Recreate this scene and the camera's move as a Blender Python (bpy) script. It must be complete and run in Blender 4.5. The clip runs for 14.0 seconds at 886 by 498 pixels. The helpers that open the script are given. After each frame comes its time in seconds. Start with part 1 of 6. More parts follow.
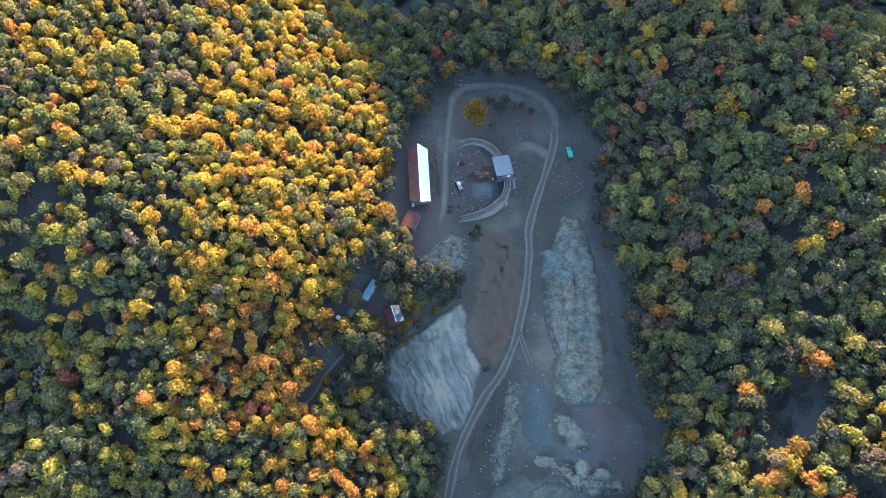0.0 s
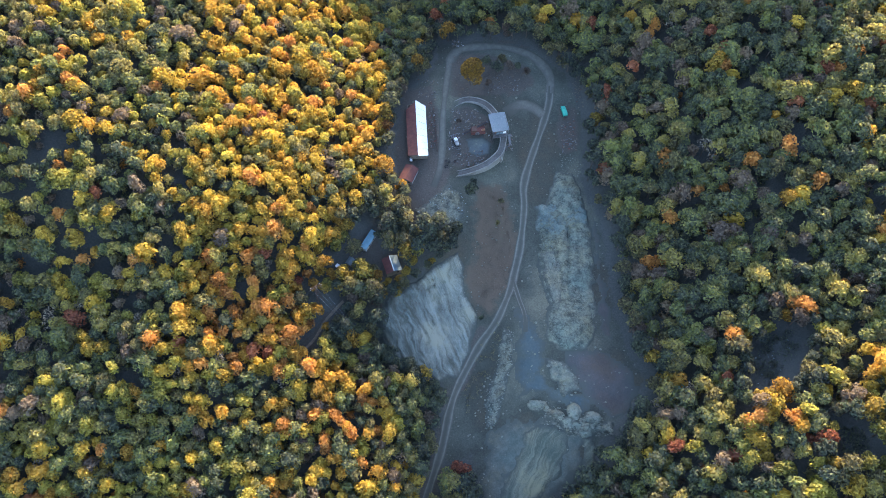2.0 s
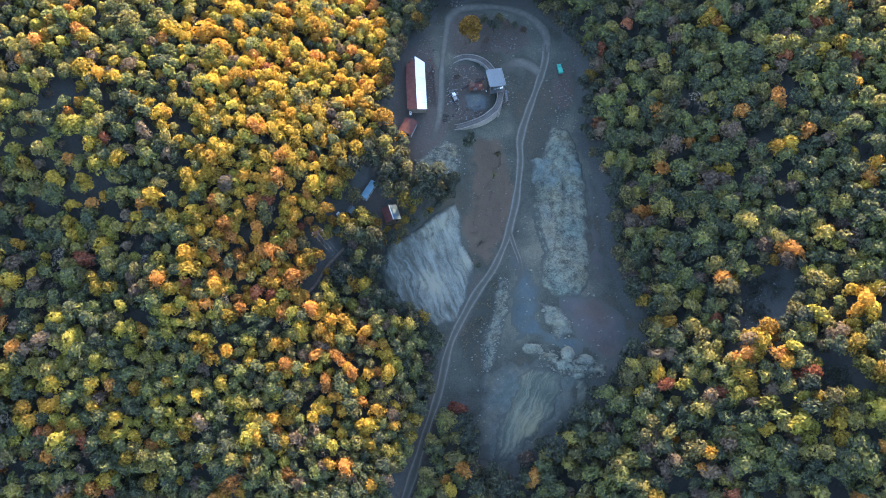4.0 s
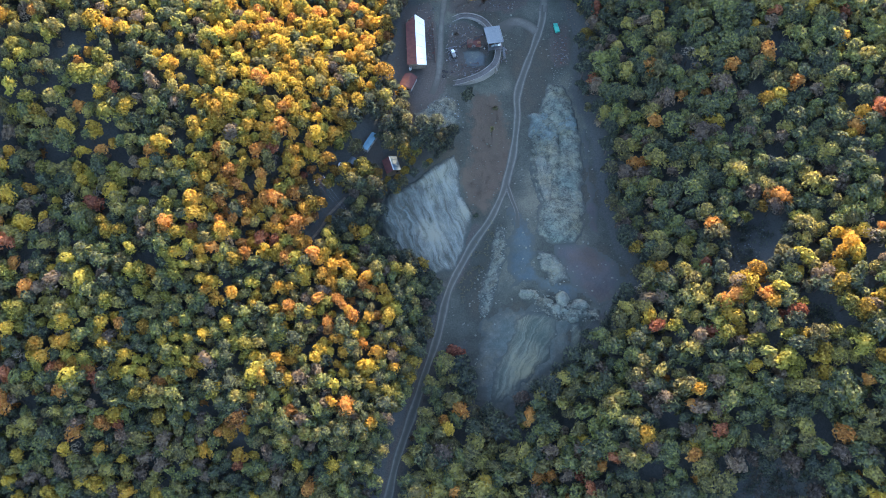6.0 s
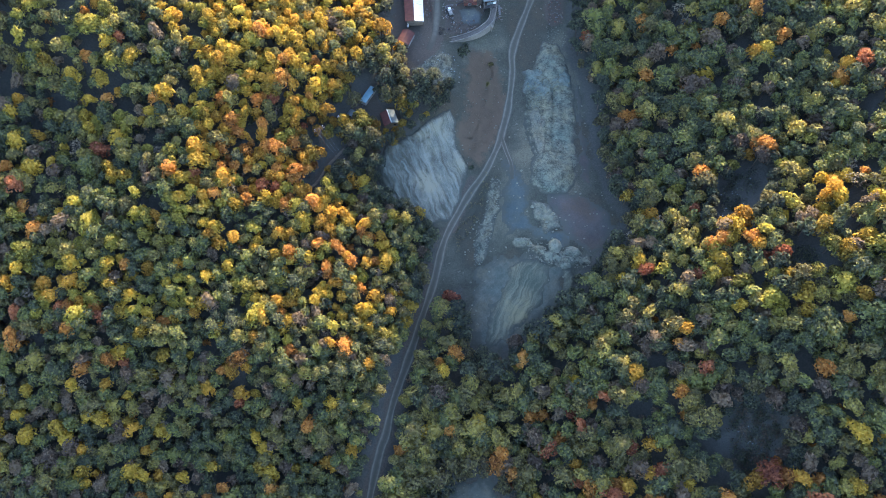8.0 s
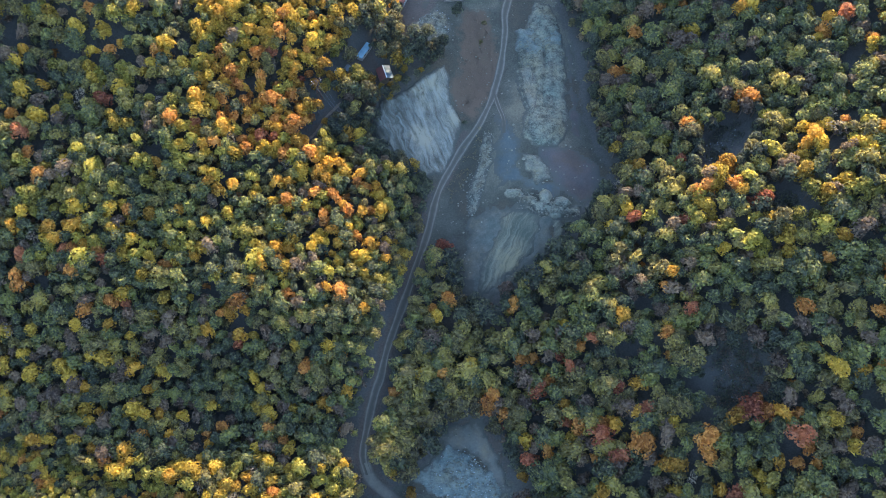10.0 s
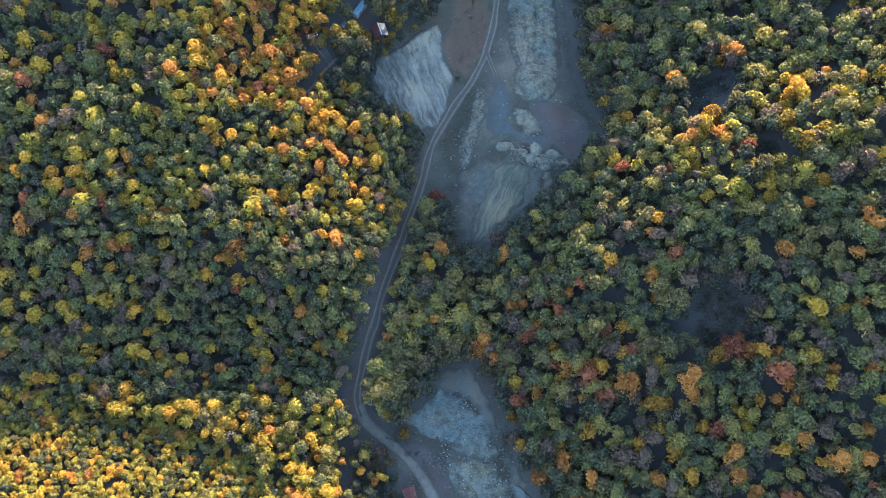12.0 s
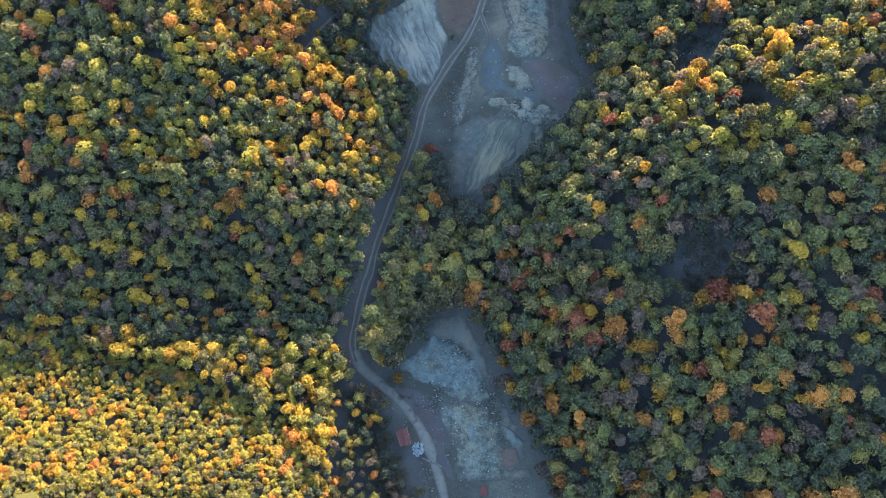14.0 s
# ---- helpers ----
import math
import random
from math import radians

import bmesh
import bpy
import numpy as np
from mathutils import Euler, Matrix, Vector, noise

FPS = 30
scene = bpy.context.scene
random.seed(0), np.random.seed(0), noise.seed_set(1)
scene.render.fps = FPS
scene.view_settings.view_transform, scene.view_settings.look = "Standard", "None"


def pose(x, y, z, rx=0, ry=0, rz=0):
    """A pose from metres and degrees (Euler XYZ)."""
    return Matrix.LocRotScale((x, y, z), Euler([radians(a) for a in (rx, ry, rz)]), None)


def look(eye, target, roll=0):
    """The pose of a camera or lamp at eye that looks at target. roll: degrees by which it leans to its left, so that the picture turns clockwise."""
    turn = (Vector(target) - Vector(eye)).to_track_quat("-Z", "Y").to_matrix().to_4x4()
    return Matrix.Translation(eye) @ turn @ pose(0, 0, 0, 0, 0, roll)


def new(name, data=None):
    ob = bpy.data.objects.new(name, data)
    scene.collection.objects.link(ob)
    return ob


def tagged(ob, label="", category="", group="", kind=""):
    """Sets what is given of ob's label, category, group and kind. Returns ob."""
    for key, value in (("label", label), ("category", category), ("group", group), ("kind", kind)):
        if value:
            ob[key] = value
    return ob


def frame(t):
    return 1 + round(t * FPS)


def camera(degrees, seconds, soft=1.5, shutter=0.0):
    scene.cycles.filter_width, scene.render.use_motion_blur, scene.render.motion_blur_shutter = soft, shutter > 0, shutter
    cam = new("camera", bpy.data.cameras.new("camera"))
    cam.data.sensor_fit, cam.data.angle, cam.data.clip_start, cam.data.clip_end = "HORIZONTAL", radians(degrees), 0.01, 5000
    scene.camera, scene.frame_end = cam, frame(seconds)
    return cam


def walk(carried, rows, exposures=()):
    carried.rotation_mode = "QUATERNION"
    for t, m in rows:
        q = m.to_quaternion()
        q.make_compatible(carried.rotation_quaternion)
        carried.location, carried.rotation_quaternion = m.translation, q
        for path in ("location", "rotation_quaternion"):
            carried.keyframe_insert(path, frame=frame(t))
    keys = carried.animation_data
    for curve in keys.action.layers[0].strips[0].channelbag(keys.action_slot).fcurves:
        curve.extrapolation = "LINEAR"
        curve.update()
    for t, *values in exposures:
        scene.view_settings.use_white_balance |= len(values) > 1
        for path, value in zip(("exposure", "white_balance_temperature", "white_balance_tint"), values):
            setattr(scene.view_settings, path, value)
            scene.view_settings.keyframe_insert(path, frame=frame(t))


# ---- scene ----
cam = camera(58.5, 14.0, soft=0.5)
METRES, EYE, TILT, LEAN, TURN = 150.0, 300.0, -64.4, 0.0, 0.0
ROWS = [
    (0.0, 0.0, 0.0, 0.0, 0.0, 0.0, -0.0),
    (0.5, 0.0045, -0.0139, -0.0293, 0.04, -0.04, -0.07),
    (1.0, 0.0065, -0.0283, -0.0588, 0.04, -0.1, -0.12),
    (1.5, 0.0105, -0.0428, -0.0892, 0.1, -0.15, -0.17),
    (2.0, 0.0128, -0.0577, -0.1204, 0.11, -0.2, -0.24),
    (2.5, 0.0159, -0.0726, -0.1532, 0.16, -0.2, -0.29),
    (3.0, 0.017, -0.0881, -0.1836, 0.09, -0.29, -0.35),
    (5.5, 0.0287, -0.1649, -0.3448, 0.28, -0.59, -0.46),
    (6.0, 0.031, -0.1804, -0.3776, 0.3, -0.64, -0.5),
    (6.5, 0.0328, -0.1959, -0.4091, 0.29, -0.72, -0.52),
    (7.0, 0.0373, -0.2113, -0.442, 0.33, -0.78, -0.56),
    (7.5, 0.0415, -0.2268, -0.4746, 0.34, -0.84, -0.6),
    (8.0, 0.0445, -0.2424, -0.5069, 0.33, -0.91, -0.61),
    (10.5, 0.0609, -0.3207, -0.674, 0.1, -1.07, -0.79),
    (11.0, 0.0648, -0.3365, -0.706, 0.06, -1.14, -0.82),
    (11.5, 0.0706, -0.352, -0.7381, 0.05, -1.21, -0.86),
    (12.0, 0.0754, -0.3674, -0.7701, 0.04, -1.27, -0.9),
    (12.5, 0.0791, -0.3833, -0.8023, 0.0, -1.34, -0.94),
    (13.0, 0.0852, -0.3988, -0.8329, 0.02, -1.43, -0.96),
    (13.5, 0.0885, -0.4144, -0.8637, -0.02, -1.52, -1.02),
    (14.0, 0.0933, -0.43, -0.8971, -0.04, -1.55, -1.05),
]
walk(cam, [(t, pose(0, 0, EYE, TILT, LEAN, TURN) @ pose(METRES * x, METRES * y, METRES * z, 90 + pitch, roll, yaw)) for t, x, y, z, yaw, pitch, roll in ROWS], exposures=[(0.0, 2.8, 6560, 17)])


# ---- daylight ----
SUN_ELEVATION, SUN_AZIMUTH = 0.249, 0.2735
TO_SUN = Vector((math.sin(SUN_AZIMUTH) * math.cos(SUN_ELEVATION), math.cos(SUN_AZIMUTH) * math.cos(SUN_ELEVATION), math.sin(SUN_ELEVATION)))
world = bpy.data.worlds.new("sky")
scene.world = world
world.use_nodes = True
sky = world.node_tree.nodes.new("ShaderNodeTexSky")
sky.sky_type, sky.sun_disc = "NISHITA", False
sky.sun_elevation, sky.sun_rotation = SUN_ELEVATION, SUN_AZIMUTH
sky.air_density, sky.dust_density, sky.ozone_density, sky.altitude = 1.0, 1.0, 2.0, 600
world.node_tree.links.new(sky.outputs[0], world.node_tree.nodes["Background"].inputs[0])
world.node_tree.nodes["Background"].inputs[1].default_value = 0.15
sun = new("sun", bpy.data.lights.new("sun", "SUN"))
sun.data.energy, sun.data.angle, sun.data.color = 3.9, radians(0.6), (1.0, 0.82, 0.52)
sun.matrix_world = look(TO_SUN * 900, (0, 0, 0))

# ---- the lie of the land ----
# y, left foot x, right foot x, floor z, left slope, right slope
VALLEY = [
    (-420, -25, 60, -70, 0.22, 0.24),
    (-130, -18, 40, -33, 0.24, 0.34),
    (-70, -14, 34, -23.5, 0.18, 0.36),
    (-20, -12, 34, -14, 0.15, 0.42),
    (30, -6, 54, -4.5, 0.24, 0.53),
    (75, -4, 66, 3.5, 0.28, 0.52),
    (125, -13, 66, 11, 0.35, 0.40),
    (180, -21, 62, 15, 0.42, 0.40),
    (240, -10, 52, 17, 0.40, 0.38),
    (420, 10, 45, 30, 0.42, 0.42),
]
# x, y, rise, width across, width along
SWELLS = [
    (-138, 122, 2.2, 30, 18), (-134, 84, -4.4, 28, 20), (-58, 128.2, 8, 47.2, 34.2), (-85, -36, -4.9, 57, 17.7), (-132, -132.7, 21.1, 76.5, 42.6),
    (-48.6, -118.3, 11.4, 22, 26.3), (118, 36, 4, 30, 22), (-26, 110, -2.5, 14, 13), (-39, 44.4, 2, 31.2, 28.4), (-39, 71.9, 2.7, 50.5, 37.3),
    (-62, 8, 5, 40, 20),
]
# quarry benches, the sunken road and the side hollows
TERRACES = [
    (150, 84, -8, 35, 45), (-18, 180, 6.9, 35, 45), (6, 20, -5.4, 22, 60), (54, 52, 7.7, 22, 30), (54, 164, -4.6, 22, 60),
    (-50, 68, -4.6, 22, 60), (-2, 126, 5.2, 14, 20), (94, -68, -3.3, 35, 45), (-130, -4, 4.5, 22, 30), (78, 4, 2.8, 22, 30),
    (-162, 92, -3.6, 22, 30),
]
# smaller spurs and gullies on the flanks
SPURS = [
    (166, 164, -3.4, 22, 30), (-130, 156, 3, 22, 30), (30, 116, -5.2, 14, 20), (86, 116, -3, 14, 45), (-106, 68, 2.8, 22, 30),
    (46, 84, 4.7, 14, 20), (14, 76, -4.3, 14, 20), (14, -68, -1.9, 35, 45), (-66, 172, 2.6, 22, 30), (150, 12, -2.4, 22, 30),
    (-34, -12, 2.4, 22, 30), (-31, 72, -4.5, 10, 18), (20, 168, 2, 10, 20),
]
# unseen rises and dips added round the valley, fitted to throw its shade
UNSEEN_RELIEF = [
    (19, 769, 130, 419, 238), (342, 548, -71, 35, 115), (295, 224, -26, 77, 41), (222, 249, -28, 91, 35), (116, 342, 35, 65, 89),
    (-38, 327, -33, 40, 76), (220, 363, -17, 36, 213), (208, 615, 24, 51, 47), (77, 508, -10, 104, 162), (218, 237, -16, 35, 59),
]
TABLE_Y = np.arange(-3000.0, 3000.0, 2.0)
KERNEL = np.exp(-0.5 * (np.arange(-15, 16) / 6.0) ** 2)
KERNEL /= KERNEL.sum()


def station_track(col):
    v = np.interp(TABLE_Y, [r[0] for r in VALLEY], [r[col] for r in VALLEY])
    return np.convolve(np.pad(v, 15, "edge"), KERNEL, "valid")


TRACKS = [station_track(c) for c in range(1, 6)]


def height(x, y):
    x, y = np.asarray(x, float), np.asarray(y, float)
    xl, xr, zf, sl, sr = [np.interp(y, TABLE_Y, t) for t in TRACKS]
    dl, dr = np.maximum(xl - x, 0), np.maximum(x - xr, 0)
    # the far flanks level off into rounded crests
    dl, dr = 260 * np.tanh(dl / 260), 330 * np.tanh(dr / 330)
    z = zf + sl * dl * dl / (dl + 9) + sr * dr * dr / (dr + 9)
    for cx, cy, h, wx, wy in SWELLS + TERRACES + SPURS + UNSEEN_RELIEF:
        z = z + h * np.exp(-((x - cx) / wx) ** 2 - ((y - cy) / wy) ** 2)
    return z


def h1(x, y):
    return float(height(x, y))


def wave(x, y, scale, seed=0.0):
    """Smooth irregular values, about -1 to 1, from a few turned sine waves."""
    v = 0
    for k, (a, f) in enumerate(((0.3, 1.0), (1.4, 1.31), (2.2, 1.73), (2.9, 2.3), (0.8, 2.9))):
        c, s = math.cos(a + seed), math.sin(a + seed)
        v = v + np.sin((x * c + y * s) * f / scale + 1.7 * k + 3.1 * seed + np.sin((x * s - y * c) * f / scale * 0.7 + k)) / (1 + 0.35 * k)
    return v / 3.4


QUARRY = [(-1, 215.6), (19.8, 218.1), (41.9, 213.4), (55.2, 201.8), (62.6, 179.6), (58.8, 150), (66.6, 129.3), (68.2, 100.4), (69.9, 83.7), (77.7, 64.4), (64.9, 47.4),
          (51.4, 31.1), (36, 19.9), (24.1, 7.2), (17, 19.8), (13.1, 39.9), (2.9, 36.1), (1, 39.7), (4, 61.8), (-1, 67.3), (-18.1, 75.6), (-23.1, 90.4), (-9.9, 102.3),
          (-1.9, 114.9), (-9.7, 122.5), (-11.7, 142.9), (-18.7, 155.2), (-13.7, 185.4), (-2.9, 199.5)]
LOWER_PIT = [(18, -36.1), (24.1, -37.2), (30.1, -45.4), (35.1, -58.5), (43.1, -79.7), (52.1, -99.8), (60.1, -120), (62, -150), (8, -150), (10, -104.9), (4, -89.7),
             (-5.1, -76.6), (-15.1, -65.7), (-2.1, -59.4), (5.9, -47.1), (13, -39)]
CLEARING = [(109.5, -23), (113, -16), (121, -15), (125, -23.7), (121, -34), (115.5, -39.5), (110.8, -35)]
GLADE = [(113.1, 67.3), (120.4, 75.7), (128.3, 77.1), (129.6, 68.8), (124.1, 60.7), (117.1, 57.1), (111.7, 59.2)]
UPPER_GLADE = [(133.5, 41), (138.5, 42), (142, 38.5), (142, 33), (138.5, 29.5), (134.5, 31), (132, 35.5)]
YARD = [(-36.1, 114.4), (-27, 121.7), (-19.9, 111.5), (-13.9, 105.3), (-22, 100.2), (-32.2, 102.7)]
YARD_GAPS = [(-12.8, 146.2, 5.5), (-29.6, 113.2, 5.2), (-26.4, 120.2, 4.5), (-28, 116.9, 5), (-0.2, -88.3, 6), (0.5, -93.8, 5), (5.8, -92.3, 5), (5, -100.8, 5), (-26.5, 111, 4.2), (-19, 108.1, 4.6), (-35.2, 108.2, 2.6), (-39.3, 105.7, 2.4), (-45, 91.5, 3.4), (-41.5, 88.5, 3.2), (-23, 110.8, 3)]


def inside(poly, x, y):
    """Metres inside a polygon (outside: minus), for arrays of points."""
    x, y = np.asarray(x, float), np.asarray(y, float)
    best, odd = np.full(x.shape, 1e9), np.zeros(x.shape, bool)
    for (ax, ay), (bx, by) in zip(poly, poly[1:] + poly[:1]):
        dx, dy = bx - ax, by - ay
        u = np.clip(((x - ax) * dx + (y - ay) * dy) / (dx * dx + dy * dy), 0, 1)
        best = np.minimum(best, np.hypot(x - ax - u * dx, y - ay - u * dy))
        if ay != by:
            odd ^= ((ay > y) != (by > y)) & (x < ax + dx * (y - ay) / dy)
    return np.where(odd, best, -best)


ROADS = {
    "upper_road": (5.0, [(3.7, 205.2), (7.0, 211.6), (13.2, 214.3), (26.2, 215.3), (37.8, 212.9), (45.4, 207.3), (48.8, 200.5), (48.5, 193.0)]),
    "quarry_road": (4.2, [(48.4, 196.6), (47.5, 187.3), (42.9, 172.3), (38.1, 158.0), (35.1, 146.8), (35.1, 137.9), (34.0, 127.1), (32.7, 118.7), (30.5, 109.9), (28.4, 101.9), (23.0, 89.6), (16.0, 80.1), (10.6, 70.6), (6.6, 62.2), (4.1, 54.3), (1.2, 41.1), (-3.3, 26.9), (-8.2, 10.5), (-13.4, -5.6), (-15.2, -12.5), (-16.8, -20.7), (-18.9, -26.9), (-21.9, -41.3), (-22.9, -51.0), (-20.7, -58.0)]),
    "lower_road": (5.2, [(-22.1, -53.7), (-19.7, -59.0), (-16.3, -62.5), (-7.9, -68.7), (1.8, -77.7), (8.4, -87.7), (13.3, -99.9), (16.6, -110.7), (18.2, -121.3)]),
    "yard_road": (3.2, [(4.2, 209.0), (3.0, 198.2), (1.6, 184.1), (0.9, 172.2), (0.8, 160.9), (-0.3, 149.8), (-2.6, 141.1)]),
    "branch_road": (5.6, [(45, 181.6), (40.2, 185), (34, 185.1), (28.4, 180.2)]),
    "side_track": (2.2, [(30, 106.2), (31.8, 98), (33.6, 90.9), (33.7, 83.3)]),
    "woodland_path": (1.1, [(-37.3, 93.2), (-43.5, 85.6), (-47.7, 77.8), (-52.8, 71.9)]),
}


def curve_points(points, step):
    """A smooth line through the points, stepped evenly."""
    p = np.array([points[0], *points, points[-1]], float)
    out = []
    for a, b, c, d in zip(p, p[1:], p[2:], p[3:]):
        n = max(2, int(np.linalg.norm(c - b) / step))
        for u in np.arange(n) / n:
            out.append(0.5 * (2 * b + (c - a) * u + (2 * a - 5 * b + 4 * c - d) * u * u + (3 * b - a - 3 * c + d) * u**3))
    return np.array(out + [p[-1]])


ROAD_LINES = {name: (width, curve_points(pts, 1.2)) for name, (width, pts) in ROADS.items()}


def road_gap(x, y):
    """Metres from the edge of the nearest road."""
    x, y = np.asarray(x, float), np.asarray(y, float)
    best = np.full(x.shape, 1e9)
    for width, line in ROAD_LINES.values():
        for px, py in line[::2]:
            best = np.minimum(best, np.hypot(x - px, y - py) - width / 2)
    return best


# ---- materials ----
def material(name, rough=0.9, metal=0.0):
    m = bpy.data.materials.new(name)
    m.use_nodes = True
    b = m.node_tree.nodes["Principled BSDF"]
    b.inputs["Roughness"].default_value, b.inputs["Metallic"].default_value = rough, metal
    b.inputs["Specular IOR Level"].default_value = 0.3
    return m, m.node_tree.nodes, m.node_tree.links, b


def noise_node(nodes, links, scale, detail=5, rough=0.6, space=None):
    n = nodes.new("ShaderNodeTexNoise")
    n.inputs["Scale"].default_value, n.inputs["Detail"].default_value, n.inputs["Roughness"].default_value = scale, detail, rough
    if space:
        links.new(space, n.inputs["Vector"])
    return n.outputs[0]


def ramp_node(nodes, links, value, stops):
    r = nodes.new("ShaderNodeValToRGB")
    while len(r.color_ramp.elements) < len(stops):
        r.color_ramp.elements.new(0.5)
    for e, (p, c) in zip(r.color_ramp.elements, stops):
        e.position, e.color = p, (*c, 1)
    links.new(value, r.inputs[0])
    return r.outputs[0]


def mix_node(nodes, links, fac, a, b, mode="MIX"):
    n = nodes.new("ShaderNodeMix")
    n.data_type, n.blend_type = "RGBA", mode
    for value, slot in ((fac, 0), (a, 6), (b, 7)):
        if hasattr(value, "links"):
            links.new(value, n.inputs[slot])
        elif slot == 0:
            n.inputs[0].default_value = value
        else:
            n.inputs[slot].default_value = (*value, 1)
    return n.outputs[2]


def math_node(nodes, links, op, a, b=0.0):
    n = nodes.new("ShaderNodeMath")
    n.operation = op
    for value, slot in ((a, 0), (b, 1)):
        if hasattr(value, "links"):
            links.new(value, n.inputs[slot])
        else:
            n.inputs[slot].default_value = value
    return n.outputs[0]


def bump(nodes, links, b, value, strength, distance):
    n = nodes.new("ShaderNodeBump")
    n.inputs["Strength"].default_value, n.inputs["Distance"].default_value = strength, distance
    links.new(value, n.inputs["Height"])
    links.new(n.outputs[0], b.inputs["Normal"])


def into_ground(nodes, links, colour, space):
    """Lets a patch run out raggedly into the gravel around it."""
    rim_value = nodes.new("ShaderNodeAttribute")
    rim_value.attribute_name = "rim"
    rag = noise_node(nodes, links, 0.45, 6, 0.7, space)
    t = math_node(nodes, links, "ADD", rim_value.outputs["Fac"], math_node(nodes, links, "MULTIPLY", math_node(nodes, links, "SUBTRACT", rag, 0.5), 1.6))
    return mix_node(nodes, links, ramp_node(nodes, links, t, [(0.2, (0, 0, 0)), (0.7, (1, 1, 1))]), (0.066, 0.072, 0.062), colour)


def wander_hue(nodes, links, colour, space, scale=0.09):
    """Lets bare ground drift between ochre and slate tints."""
    drift = noise_node(nodes, links, scale, 4, 0.65, space)
    return mix_node(nodes, links, 1.0, colour, ramp_node(nodes, links, drift, [(0.36, (0.88, 0.99, 1.03)), (0.5, (1.0, 1.0, 1.0)), (0.64, (1.1, 1.01, 0.88))]), "MULTIPLY")


def crack_lines(nodes, links, colour, space, scale, width):
    """Thin dark joints between blocks of broken rock."""
    shift = nodes.new("ShaderNodeVectorMath")
    shift.operation = "MULTIPLY_ADD"
    warp = nodes.new("ShaderNodeTexNoise")
    warp.inputs["Scale"].default_value, warp.inputs["Detail"].default_value = 0.5, 4
    links.new(space, warp.inputs["Vector"])
    links.new(warp.outputs["Color"], shift.inputs[0])
    shift.inputs[1].default_value = (2.6, 2.6, 2.6)
    links.new(space, shift.inputs[2])
    cell = nodes.new("ShaderNodeTexVoronoi")
    cell.feature = "DISTANCE_TO_EDGE"
    cell.inputs["Scale"].default_value = scale
    links.new(shift.outputs[0], cell.inputs["Vector"])
    where = noise_node(nodes, links, 0.16, 3, 0.6, space)
    gap = math_node(nodes, links, "ADD", cell.outputs["Distance"], ramp_node(nodes, links, where, [(0.45, (0, 0, 0)), (0.6, (0.12, 0.12, 0.12))]))
    return mix_node(nodes, links, 1.0, colour, ramp_node(nodes, links, gap, [(0.0, (0.5, 0.52, 0.52)), (width, (1, 1, 1))]), "MULTIPLY")


def surface(name, dark, light, scale, rough=0.9, metal=0.0, fine=None, relief=0.05, low=0.35, high=0.65, patch=False, cracks=0.0):
    """A weathered surface: large stains, fine grain and relief, in metres."""
    m, nodes, links, b = material(name, rough, metal)
    space = nodes.new("ShaderNodeTexCoord").outputs["Object"]
    big = noise_node(nodes, links, scale, 6, 0.65, space)
    grain = noise_node(nodes, links, fine or scale * 9, 4, 0.7, space)
    both = math_node(nodes, links, "ADD", math_node(nodes, links, "MULTIPLY", big, 0.6), math_node(nodes, links, "MULTIPLY", grain, 0.4))
    colour = ramp_node(nodes, links, both, [(low, dark), (high, light)])
    if patch:
        colour = wander_hue(nodes, links, colour, space)
    if cracks:
        colour = crack_lines(nodes, links, colour, space, cracks, 0.055)
    links.new(into_ground(nodes, links, colour, space) if patch else colour, b.inputs["Base Color"])
    bump(nodes, links, b, grain, 0.6, relief)
    return m


def ground_material():
    m, nodes, links, b = material("ground_cover", 0.95)
    space = nodes.new("ShaderNodeTexCoord").outputs["Object"]
    rag = noise_node(nodes, links, 0.22, 7, 0.7, space)
    grain = noise_node(nodes, links, 1.6, 6, 0.75, space)
    patch = noise_node(nodes, links, 0.05, 5, 0.6, space)
    litter = ramp_node(nodes, links, grain, [(0.3, (0.05, 0.053, 0.05)), (0.55, (0.08, 0.083, 0.074)), (0.75, (0.122, 0.112, 0.092))])
    broad = noise_node(nodes, links, 0.035, 4, 0.6, space)
    tone = ramp_node(nodes, links, mix_node(nodes, links, 0.6, patch, broad), [(0.38, (0.07, 0.062, 0.045)), (0.46, (0.053, 0.056, 0.044)), (0.54, (0.076, 0.082, 0.065)), (0.64, (0.125, 0.124, 0.09))])
    gravel = mix_node(nodes, links, 0.75, tone, ramp_node(nodes, links, grain, [(0.25, (0.5, 0.5, 0.5)), (0.5, (1.0, 1.0, 1.0)), (0.75, (1.6, 1.58, 1.52))]), "MULTIPLY")
    dirt = ramp_node(nodes, links, grain, [(0.3, (0.054, 0.048, 0.041)), (0.7, (0.108, 0.094, 0.077))])
    grass = ramp_node(nodes, links, mix_node(nodes, links, 0.5, rag, grain), [(0.35, (0.06, 0.049, 0.036)), (0.46, (0.098, 0.074, 0.052)), (0.56, (0.112, 0.084, 0.06)), (0.68, (0.084, 0.086, 0.05))])
    colour = litter
    for name, cover in (("gravel", gravel), ("dirt", dirt), ("grass", grass)):
        a = nodes.new("ShaderNodeAttribute")
        a.attribute_name = name
        t = math_node(nodes, links, "ADD", a.outputs["Fac"], math_node(nodes, links, "MULTIPLY", math_node(nodes, links, "SUBTRACT", rag, 0.5), 1.4))
        edge = ramp_node(nodes, links, t, [(0.35, (0, 0, 0)), (0.65, (1, 1, 1))])
        colour = mix_node(nodes, links, edge, colour, cover)
    links.new(colour, b.inputs["Base Color"])
    bump(nodes, links, b, grain, 0.9, 0.35)
    return m


